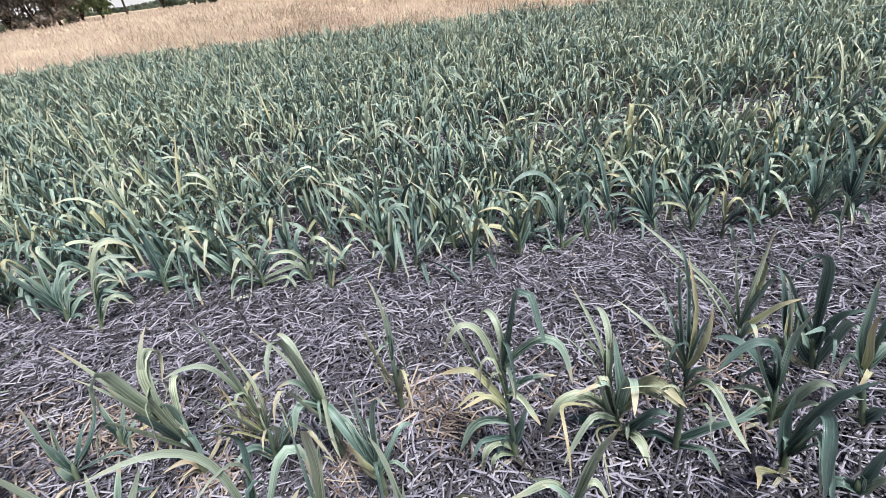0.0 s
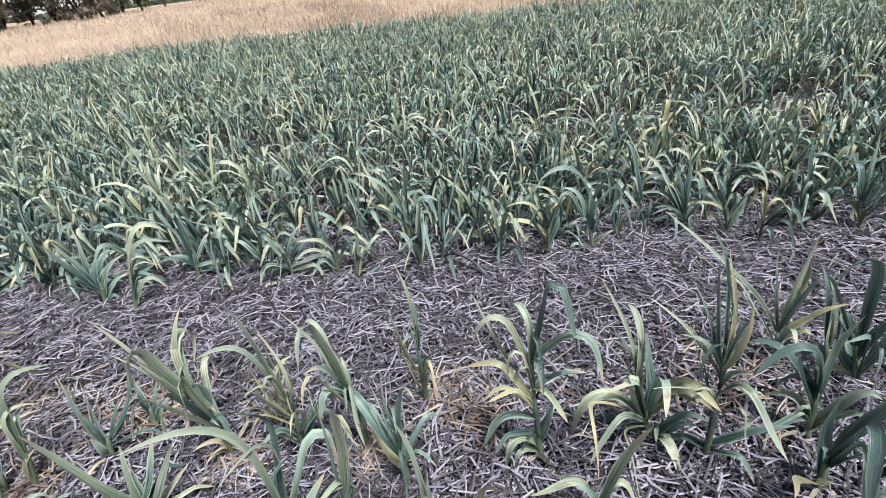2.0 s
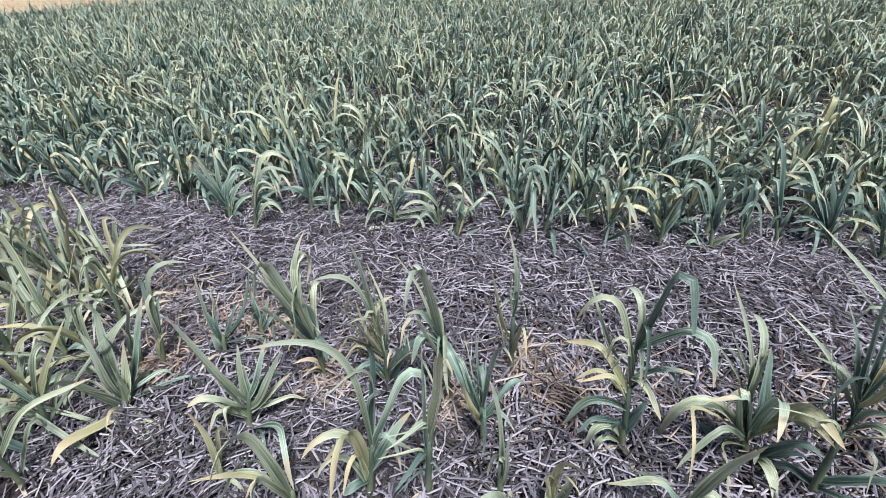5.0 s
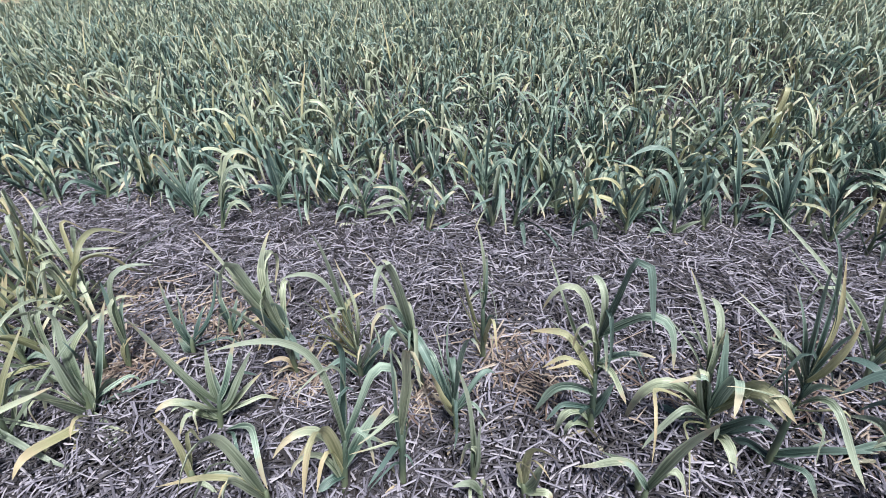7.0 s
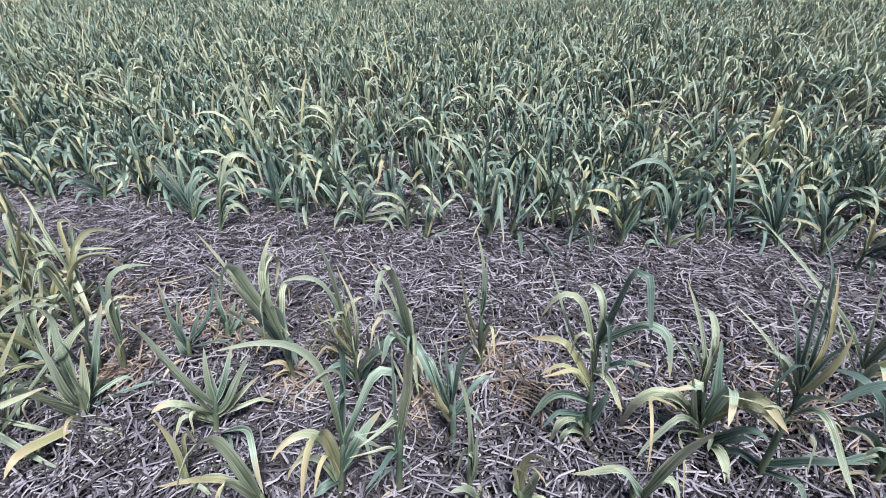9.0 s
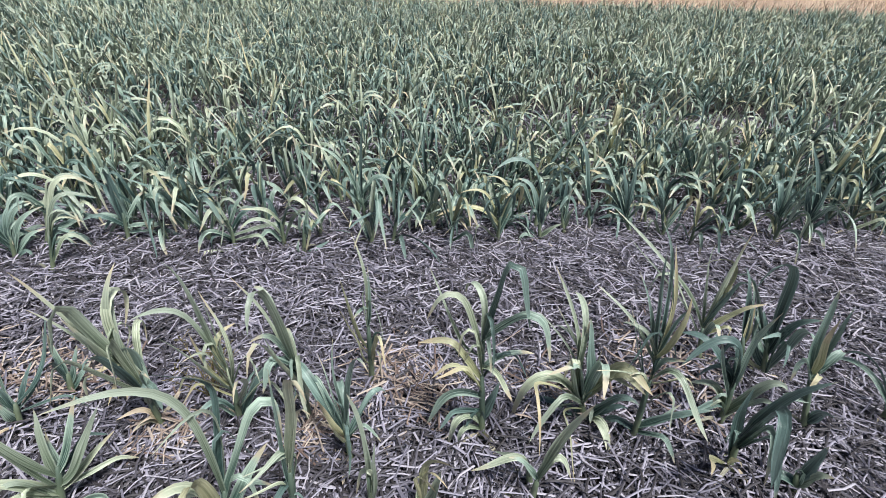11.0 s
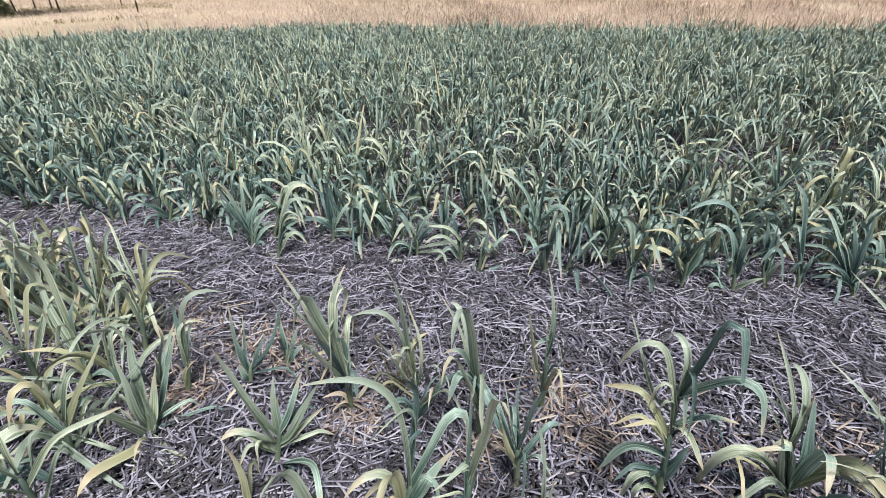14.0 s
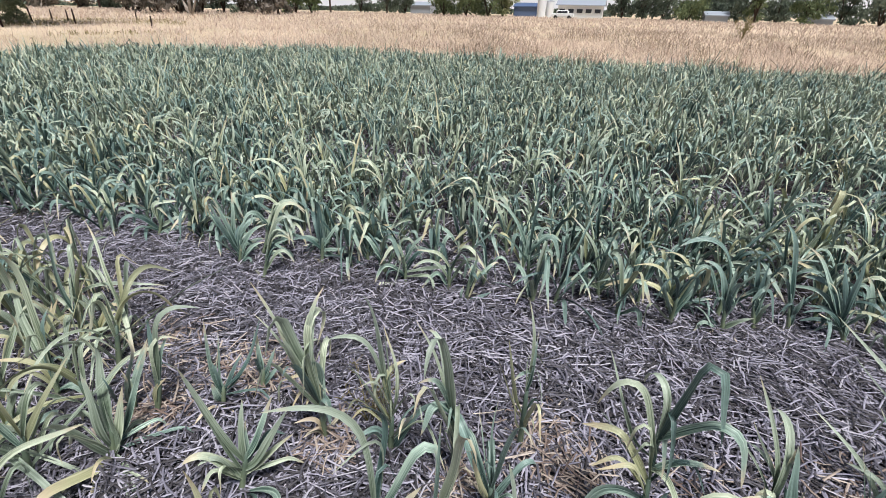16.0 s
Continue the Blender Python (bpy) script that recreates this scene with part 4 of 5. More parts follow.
garlic(1.138, 2.176, 0.16, (-0.46, 0.23))
leaf(155, 0.13, 39, 115, 0.59, 0.09, 0.30, 0.037, "green", -50, -0.00)
leaf(154, 0.15, 30, 84, 0.90, 0.09, 0.38, 0.042, "green", -60, -0.01)
leaf(153, 0.13, 26, 105, 0.66, 0.08, 0.31, 0.040, "green", -60, -0.00)
leaf(332, 0.13, 10, -22, 0.17, 0.12, 0.29, 0.040, "green", -70, 0.01)
leaf(151, 0.07, 6, 60, 0.18, 0.13, 0.19, 0.041, "green", -50, 0.04)
leaf(288, 0.14, 42, -6, 0.03, 0.06, 0.33, 0.040, "green", -30, -0.09)
leaf(164, 0.11, 84, 128, 0.57, 0.07, 0.17, 0.031, "green", -50, -0.06)

garlic(1.260, 2.283, 0.16, (-0.26, 0.14))
leaf(154, 0.10, 14, 61, 0.90, 0.11, 0.25, 0.042, "green", -70, 0.00)
leaf(331, 0.10, 10, 23, 0.90, 0.10, 0.14, 0.042, "yellow", 70, 0.00)
leaf(152, 0.10, 36, 40, 0.70, 0.10, 0.16, 0.036, "green", -60, -0.00)

garlic(1.401, 2.325, 0.14, (-0.40, 0.23))
leaf(126, 0.09, 26, 149, 0.93, 0.07, 0.23, 0.042, "green", -40, -0.01)
leaf(152, 0.06, 8, 42, 0.52, 0.10, 0.22, 0.037, "green", -70, -0.00)
leaf(154, 0.09, 81, 36, 0.07, 0.07, 0.20, 0.033, "green", -60, 0.02)
leaf(330, 0.12, 2, 30, 0.77, 0.08, 0.20, 0.037, "green", 80, 0.00)

garlic(-2.190, 1.857, 0.16, (0.23, 0.26))
leaf(47, 0.06, 22, 91, 0.69, 0.08, 0.27, 0.042, "green", 60, 0.00)
leaf(48, 0.07, 73, 113, 0.82, 0.09, 0.17, 0.042, "green", 50, 0.09)
leaf(228, 0.07, 14, 40, 0.91, 0.08, 0.33, 0.042, "green", -70, -0.02)
leaf(200, 0.08, 61, 25, 0.07, 0.07, 0.29, 0.042, "green", -50, 0.17)
leaf(270, 0.12, 69, -12, 0.10, 0.10, 0.34, 0.038, "green", 30, -0.04)

garlic(-2.043, 1.903, 0.18, (0.28, 0.29))
leaf(44, 0.15, 25, 148, 0.63, 0.06, 0.42, 0.041, "pale", 60, -0.01)
leaf(42, 0.18, 30, 121, 0.43, 0.05, 0.30, 0.037, "green", 60, 0.02)
leaf(41, 0.13, 69, 123, 0.35, 0.04, 0.32, 0.042, "green", 60, 0.09)
leaf(20, 0.12, 95, 56, 0.31, 0.07, 0.23, 0.037, "green", 70, 0.06)
leaf(357, 0.03, 68, 160, 0.67, 0.04, 0.33, 0.033, "green", 60, 0.07)
leaf(240, 0.21, 29, 158, 0.58, 0.07, 0.28, 0.033, "green", -60, 0.03)

garlic(-1.681, 2.039, 0.14, (0.25, 0.20))
leaf(219, 0.11, 1, 8, 0.65, 0.10, 0.25, 0.042, "green", -80, -0.00)
leaf(39, 0.08, 27, -5, 0.65, 0.10, 0.21, 0.036, "green", 70, 0.00)
leaf(4, 0.07, 96, 81, 0.74, 0.10, 0.19, 0.036, "green", 50, 0.04)
leaf(220, 0.08, 45, 92, 0.60, 0.08, 0.19, 0.033, "green", -50, -0.01)

garlic(-1.375, 2.109, 0.18, (0.14, 0.09))
leaf(219, 0.15, 4, 75, 0.66, 0.09, 0.26, 0.042, "green", -70, -0.00)
leaf(37, 0.12, 31, -28, 0.77, 0.11, 0.18, 0.031, "green", 60, 0.02)
leaf(269, 0.16, 23, 142, 0.51, 0.03, 0.31, 0.030, "pale", -20, 0.01)
leaf(31, 0.14, 55, 107, 0.58, 0.07, 0.19, 0.031, "green", 50, 0.03)

garlic(1.664, 2.341, 0.16, (-0.13, 0.08))
leaf(321, 0.13, 0, 38, 0.78, 0.09, 0.15, 0.042, "yellow", -70, 0.00)
leaf(152, 0.13, 7, 71, 0.58, 0.10, 0.17, 0.038, "green", -70, -0.00)
leaf(297, 0.11, 49, -8, 0.28, 0.14, 0.22, 0.037, "green", -50, 0.02)

garlic(1.750, 2.183, 0.19, (-0.22, 0.16))
leaf(144, 0.16, 19, 7, 0.50, 0.10, 0.33, 0.042, "green", -70, 0.00)
leaf(153, 0.16, -2, 47, 0.67, 0.11, 0.14, 0.037, "green", 70, 0.00)
leaf(125, 0.05, -29, 108, 0.57, 0.12, 0.25, 0.042, "pale", -50, 0.00)
leaf(149, 0.05, -2, 99, 0.18, 0.09, 0.17, 0.034, "green", -50, -0.00)
leaf(343, 0.16, 35, -50, 0.57, 0.10, 0.25, 0.042, "green", 60, 0.05)

garlic(1.920, 2.118, 0.20, (-0.13, 0.11))
leaf(94, 0.17, 23, 180, 0.86, 0.07, 0.23, 0.042, "green", -20, -0.02)
leaf(85, 0.14, 47, 163, 0.59, 0.04, 0.23, 0.038, "green", -40, -0.13)
leaf(318, 0.17, 7, -5, 0.10, 0.10, 0.36, 0.033, "green", -70, 0.00)
leaf(316, 0.15, 36, 107, 0.77, 0.07, 0.13, 0.034, "green", 60, 0.02)

garlic(2.110, 2.115, 0.18, (-0.14, 0.13))
leaf(135, 0.15, 1, 30, 0.37, 0.15, 0.43, 0.042, "green", -70, 0.02)
leaf(289, 0.16, 24, 0, 0.09, 0.10, 0.28, 0.042, "green", -50, -0.00)
leaf(316, 0.09, 31, 69, 0.89, 0.09, 0.12, 0.042, "green", 70, 0.01)
leaf(140, 0.06, 81, 144, 0.48, 0.09, 0.11, 0.042, "green", -60, -0.01)
leaf(138, 0.15, 29, 19, 0.43, 0.10, 0.22, 0.042, "green", -70, 0.00)


def ready_plant(seed, x, y, tall=1.0, pale=0.1, broad=1.0):
    r = random.Random(seed)
    root = garlic(x, y, 0.19 * tall, withered=1)
    for row in random_leaves(r, tall):
        leaf(*row[:7], row[7] * broad, "yellow" if row[8] or r.random() < 0.4 * (pale - 0.4) else "pale" if r.random() < pale else "green")
    return root


r = random.Random(77)
kinds = [ready_plant(100 + i, x, bed_edge(x) + dy, 0.9 + 0.02 * (i % 8), 0.15) for i, (x, dy) in enumerate((
    (-1.95, 0.08), (-1.71, 0.2), (-1.38, 0.12), (0.33, 0.12), (-2.95, 0.08), (-3.54, 0.1), (-3.75, 0.2), (-4.01, 0.1),
    (1.62, 0.05), (1.90, 0.0), (2.15, 0.1), (2.45, 0.12), (-2.55, 0.05), (-2.3, 0.12)))]

# left-hand plants, mostly in the pale copy that has sunlit tone in its colour
pale_kinds = [ready_plant(300 + i, *spot, 1.12, 0.95, 0.85) for i, spot in enumerate(((-3.3, 0.95), (-3.2, 0.62), (-2.6, 1.02), (-3.0, 1.12), (-3.55, 0.75), (-3.1, 0.3)))]


def spot_pose(x, y, r, low=0.85, high=1.15):
    s = r.uniform(low, high)
    return pose(x, y, ground_height(x, y), r.gauss(0, 5), r.gauss(0, 5), r.uniform(0, 360)) @ Matrix.Diagonal((s, s, s * r.uniform(0.92, 1.08), 1))


# a sickly plant with yellow leaves inside the far bed
garlic(1.2, 2.98, 0.24, label="garlic plant with bright yellow leaves in the dense bed")
leaf(80, 0.22, 4, 165, 0.62, 0.03, 0.52, 0.045, "yellow", 0)
leaf(200, 0.20, 12, 150, 0.5, 0.08, 0.40, 0.035, "yellow", 0)
leaf(330, 0.18, 20, 140, 0.5, 0.1, 0.36, 0.035, "yellow", 0)
leaf(270, 0.15, 30, 120, 0.5, 0.1, 0.30, 0.03, "green", 0)
leaf(120, 0.15, 15, 60, 0.5, 0.1, 0.36, 0.025, "green", 0)

# the near bed beyond the plants that stand alone in view
for x, y in ((1.62, 0.95), (1.78, 0.70), (1.95, 0.98), (2.15, 0.75), (2.35, 0.95), (2.6, 0.8), (2.85, 1.0), (1.45, 0.45), (1.75, 0.4), (2.1, 0.45),
             (-3.5, 0.55), (-3.75, 1.05), (-4.1, 0.85), (-4.4, 1.1), (-4.8, 0.95), (-3.35, 1.2), (-2.3, 1.08), (-2.75, 0.85), (-2.5, 0.80), (-2.6, 0.12), (-2.2, 0.1), (-3.6, 0.9), (-3.0, 0.78), (-3.4, 0.3),
             (-1.78, 0.62), (-1.9, 0.82), (-2.1, 0.78), (-2.15, 0.55), (-2.22, 0.9), (-2.4, 0.95), (-2.55, 1.18), (-2.75, 1.1), (-2.9, 0.95), (-1.75, 0.34), (-2.0, 0.28), (-2.05, 1.0), (-3.15, 0.9), (-3.0, 0.55), (-1.65, 0.2), (-2.95, 0.12), (-4.0, 0.6), (-4.6, 0.7), (-5.2, 1.05), (-5.6, 0.9)):
    copy_thing(r.choice(pale_kinds if x < -1 else kinds), spot_pose(x + r.uniform(-.03, .03), y + r.uniform(-.04, .04), r))

# the far bed: single plants along its near edge, then the mass; a second furrow crosses it
BARE = ((2.6, 4.0, 0.40), (-1.0, 2.62, 0.22), (-0.75, 2.75, 0.16), (0.95, 4.0, 0.3), (-4.2, 3.4, 0.22), (1.9, 5.6, 0.3), (-0.4, 5.9, 0.25))
near_spots, far_spots = [], []
row = 0
y = 0.06
while y < 13.5:
    x = FIELD_LEFT + r.uniform(0, 0.15)
    while x < FIELD_RIGHT:
        px, py = x + r.uniform(-.06, .06), bed_edge(x) + y + r.uniform(-.08, .08)
        x += r.uniform(0.12, 0.20) * (0.82 if py < 3.2 else 1.0 if py < 7.5 else 1.28)
        if not in_field(px, py, r.uniform(-.12, .12)) or r.random() < 0.05 or (px > 7.5 + py):
            continue
        if any((px - bx) ** 2 + (py - by) ** 2 < br ** 2 for bx, by, br in BARE) and r.random() < 0.9:
            continue
        if abs(py - 4.12 - 0.055 * px) < 0.17 and r.random() < 0.8:
            continue
        if row == 0 and -4.2 < px < 2.6 and r.random() < 0.25:
            continue
        if row < 3 and any((px - sx) ** 2 + (py - sy) ** 2 < 0.11 ** 2 for sx, sy in roots[SINGLE:]):
            continue
        (near_spots if py < bed_edge(px) + 0.6 and -4.6 < px < 3.4 else far_spots).append((px, py))
    y += 0.205
    row += 1
for px, py in near_spots:
    copy_thing(r.choice(kinds), spot_pose(px, py, r))


def plant_arrays(r, tall, yellow, n_seg):
    """A whole plant in few faces, as arrays."""
    v, f, uv, n = [], [], [], 0
    for az, z0, a0, a1, at, over, length, width, dry in random_leaves(r, tall):
        if dry != yellow:
            continue
        lv, lf, luv = leaf_arrays(az, z0, a0, a1, at, over, length, width * 0.9, n_seg, r.choice((-1, 1)) * r.uniform(0.2, 1.1), 0.2, r.uniform(0, 6), r.uniform(-.6, .6))
        v.append(lv), f.append(lf + n), uv.append(luv)
        n += len(lv)
    if not yellow:
        sv, sf, suv = stem_arrays(0.2 * tall, sides=4, rings=2, r0=0.009)
        v.append(sv), f.append(sf + n), uv.append(suv)
    return (np.concatenate(v), np.concatenate(f), np.concatenate(uv)) if v else None


def far_mass(yellow, label):
    patterns = [[plant_arrays(random.Random(500 + i), 0.9 + 0.02 * (i % 9), yellow, n_seg) for i in range(40)] for n_seg in (8, 6, 4)]
    rs = random.Random(9)
    V, F, U, n = [], [], [], 0
    for px, py in far_spots:
        k, m = rs.randrange(40), spot_pose(px, py, rs)
        pattern = patterns[0 if py < 4.5 else 1 if py < 7.5 else 2][k]
        if pattern is None:
            continue
        v, f, uv = pattern
        m = np.array(m)
        V.append(v @ m[:3, :3].T + m[:3, 3]), F.append(f + n), U.append(uv)
        n += len(v)
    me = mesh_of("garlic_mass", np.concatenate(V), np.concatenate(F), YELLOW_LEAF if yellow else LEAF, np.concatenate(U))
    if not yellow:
        # over half the plants take the pale copy, for top-lit tone in the colour
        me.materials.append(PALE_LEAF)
        slots = np.concatenate([np.full(len(f), int(rs.random() < 0.55)) for f in F])
        me.polygons.foreach_set('material_index', slots.astype(np.int32))
    tagged(new("garlic_mass", me), label, "garlic", kind="stuff")


far_mass(False, "dense bed of green garlic plants reaching the dry grass")
far_mass(True, "scattered yellowing garlic leaves within the dense bed")


# ---- a feathery weed between the plants ----
def feathery_weed(x, y):
    root = tagged(new("weed"), "feathery olive-brown weed growing between garlic plants", "weed")
    root.location = (x, y, ground_height(x, y))
    rs = random.Random(4)
    for i in range(9):
        a, reach, h = rs.uniform(0, 6.28), rs.uniform(0.05, 0.13), rs.uniform(0.14, 0.26)
        path = [(reach * t * math.cos(a), reach * t * math.sin(a), h * t ** 0.8) for t in (0, .25, .5, .75, 1)]
        pieces = [tube(path, [.0022, .002, .0016, .0012, .0008], 4)]
        for k in range(16):
            t = rs.uniform(0.25, 1)
            b, l = rs.uniform(0, 6.28), rs.uniform(0.015, 0.04)
            p0 = Vector((reach * t * math.cos(a), reach * t * math.sin(a), h * t ** 0.8))
            pieces.append(tube([p0, p0 + Vector((l * math.cos(b), l * math.sin(b), l * 0.7))], [.0013, .0007], 4))
        v, f = join(pieces)
        part("sprig", mesh_of("sprig", v, f, LOW_WEED), root)


feathery_weed(-0.80, 0.98)


# ---- dry grass ----
def blades(name, spots, height, width, mat, seed, spread_out=0.35, head=0.8):
    """Bent three-cornered blades and stalks."""
    rs = np.random.RandomState(seed)
    n = len(spots)
    H = rs.uniform(*height, n)
    W = rs.uniform(*width, n)
    a = rs.uniform(0, 2 * np.pi, n)
    b = rs.uniform(0, 2 * np.pi, n)
    out = np.abs(rs.normal(0, spread_out, n)) * H
    v = np.zeros((n, 6, 3))
    for i, (s, lift, w) in enumerate(((0.0, 0.0, 0.5), (0.45, 0.62, 0.75), (1.0, 1.0, head))):
        for k, sg in enumerate((-1, 1)):
            v[:, 2 * i + k, 0] = spots[:, 0] + out * s ** 1.4 * np.cos(a) + sg * W * w / 2 * np.cos(b)
            v[:, 2 * i + k, 1] = spots[:, 1] + out * s ** 1.4 * np.sin(a) + sg * W * w / 2 * np.sin(b)
            v[:, 2 * i + k, 2] = H * lift - 0.02
    quads = (np.arange(n)[:, None, None] * 6 + np.array([(0, 1, 3, 2), (2, 3, 5, 4)])[None]).reshape(-1, 4)
    return mesh_of(name, v.reshape(-1, 3), quads, mat, smooth=False)


def fading(p):
    """Thins tall grass out towards the trampled ground under the gums."""
    rs = np.random.RandomState(5)
    deg = np.degrees(np.arctan2(p[:, 0], p[:, 1]))
    d = np.hypot(p[:, 0], p[:, 1])
    return p[rs.rand(len(p)) < np.clip((deg + 62 - 0.25 * d) / 22 + 0.4, 0.03, 1.0)]


def outside_field(p):
    return p[np.array([not in_field(x, y, 0.2) for x, y in p], dtype=bool)]


def to_the_right(p):
    """Thins weeds out towards the gums."""
    rs = np.random.RandomState(6)
    deg = np.degrees(np.arctan2(p[:, 0], p[:, 1]))
    return p[rs.rand(len(p)) < np.clip((deg + 42) / 26, 0.0, 1.0) ** 1.5]


def patchy(p, scale, keep, seed):
    """Thins spots out into drifts."""
    k = np.array([noise.noise(Vector((x * scale, y * scale, seed))) for x, y in p])
    return p[k > keep]


def tussocks(p, seed, size):
    """Gathers every dozen spots into a tuft."""
    rs = np.random.RandomState(seed)
    heart = p[rs.randint(0, len(p), len(p) // 14)]
    return heart[rs.randint(0, len(heart), len(p))] + rs.normal(0, size, (len(p), 2))


def polar(n, r0, r1, a0, a1, seed):
    """Spots round the first eye, evenly strewn between two distances and two bearings (degrees from +y, to the right)."""
    rs = np.random.RandomState(seed)
    d = np.sqrt(rs.uniform(r0 ** 2, r1 ** 2, n))
    a = np.radians(rs.uniform(a0, a1, n))
    return np.stack([d * np.sin(a), d * np.cos(a)], 1)


tagged(new("tall_dry_grass", blades("tall_dry_grass", outside_field(tussocks(fading(outside_field(polar(52000, 8, 24, -76, 42, 61))), 1, 0.13)), (0.14, 0.36), (0.005, 0.013), DRY_GRASS, 62, 1.1)), "tall pinkish-tan dry grass edging the garlic bed", "grass", kind="stuff")
tagged(new("dry_meadow", blades("dry_meadow", outside_field(tussocks(fading(outside_field(polar(40000, 24, 50, -72, 42, 63))), 2, 0.3)), (0.12, 0.34), (0.012, 0.035), DRY_GRASS, 64, 1.1)), "sun-bleached dry meadow grass", "grass", kind="stuff")
tagged(new("far_meadow", blades("far_meadow", polar(36000, 50, 125, -58, 42, 65), (0.15, 0.4), (0.05, 0.12), DRY_GRASS, 66, 0.6)), "pale dry grass stretching to the trees", "grass", kind="stuff")
tagged(new("short_grass", blades("short_grass", outside_field(polar(9000, 9, 60, -78, -50, 71)), (0.03, 0.11), (0.006, 0.02), DRY_GRASS, 72, 1.4, 0.3)), "short trampled dry grass under the old gums", "grass", kind="stuff")
tagged(new("olive_weeds", blades("olive_weeds", patchy(polar(5500, 28, 52, -66, -46, 73), 0.12, 0.05, 5.0), (0.05, 0.22), (0.02, 0.05), LOW_WEED, 74, 0.8)), "low olive-green weeds in trampled grass", "weeds", kind="stuff")
tagged(new("rusty_weeds", blades("rusty_weeds", patchy(to_the_right(outside_field(polar(34000, 13, 44, -50, 42, 67))), 0.3, 0.02, 3.0), (0.14, 0.46), (0.01, 0.026), WEED, 68, 0.7)), "rust-brown and olive weeds drifting through dry grass", "weeds", kind="stuff")
tagged(new("edge_weeds", blades("edge_weeds", patchy(outside_field(polar(17000, 8, 18, -72, 38, 69)), 0.5, 0.1, 8.0), (0.15, 0.42), (0.006, 0.014), WEED, 70, 0.35)), "brown seeding weeds along the garlic bed", "weeds", kind="stuff")


# a tall seeding weed that stands over the meadow
def tall_weed(x, y):
    root = tagged(new("weed"), "tall grey-brown seeding weed standing over dry grass", "weed")
    root.location = (x, y, 0)
    rs = random.Random(14)
    for i in range(11):
        a, reach, h = rs.uniform(0, 6.28), rs.uniform(0.1, 0.6), rs.uniform(0.8, 1.5)
        path = [(reach * t * math.cos(a), reach * t * math.sin(a), h * t ** 0.8) for t in (0, .25, .5, .75, 1)]
        pieces = [tube(path, [.012, .011, .009, .007, .004], 4)]
        for k in range(22):
            t = rs.uniform(0.3, 1)
            b, l = rs.uniform(0, 6.28), rs.uniform(0.06, 0.18)
            p0 = Vector((reach * t * math.cos(a), reach * t * math.sin(a), h * t ** 0.8))
            pieces.append(tube([p0, p0 + Vector((l * math.cos(b), l * math.sin(b), l * 0.8))], [.008, .012], 4))
        v, f = join(pieces)
        part("sprig", mesh_of("sprig", v, f, LOW_WEED), root)


tall_weed(6.3, 33.5)


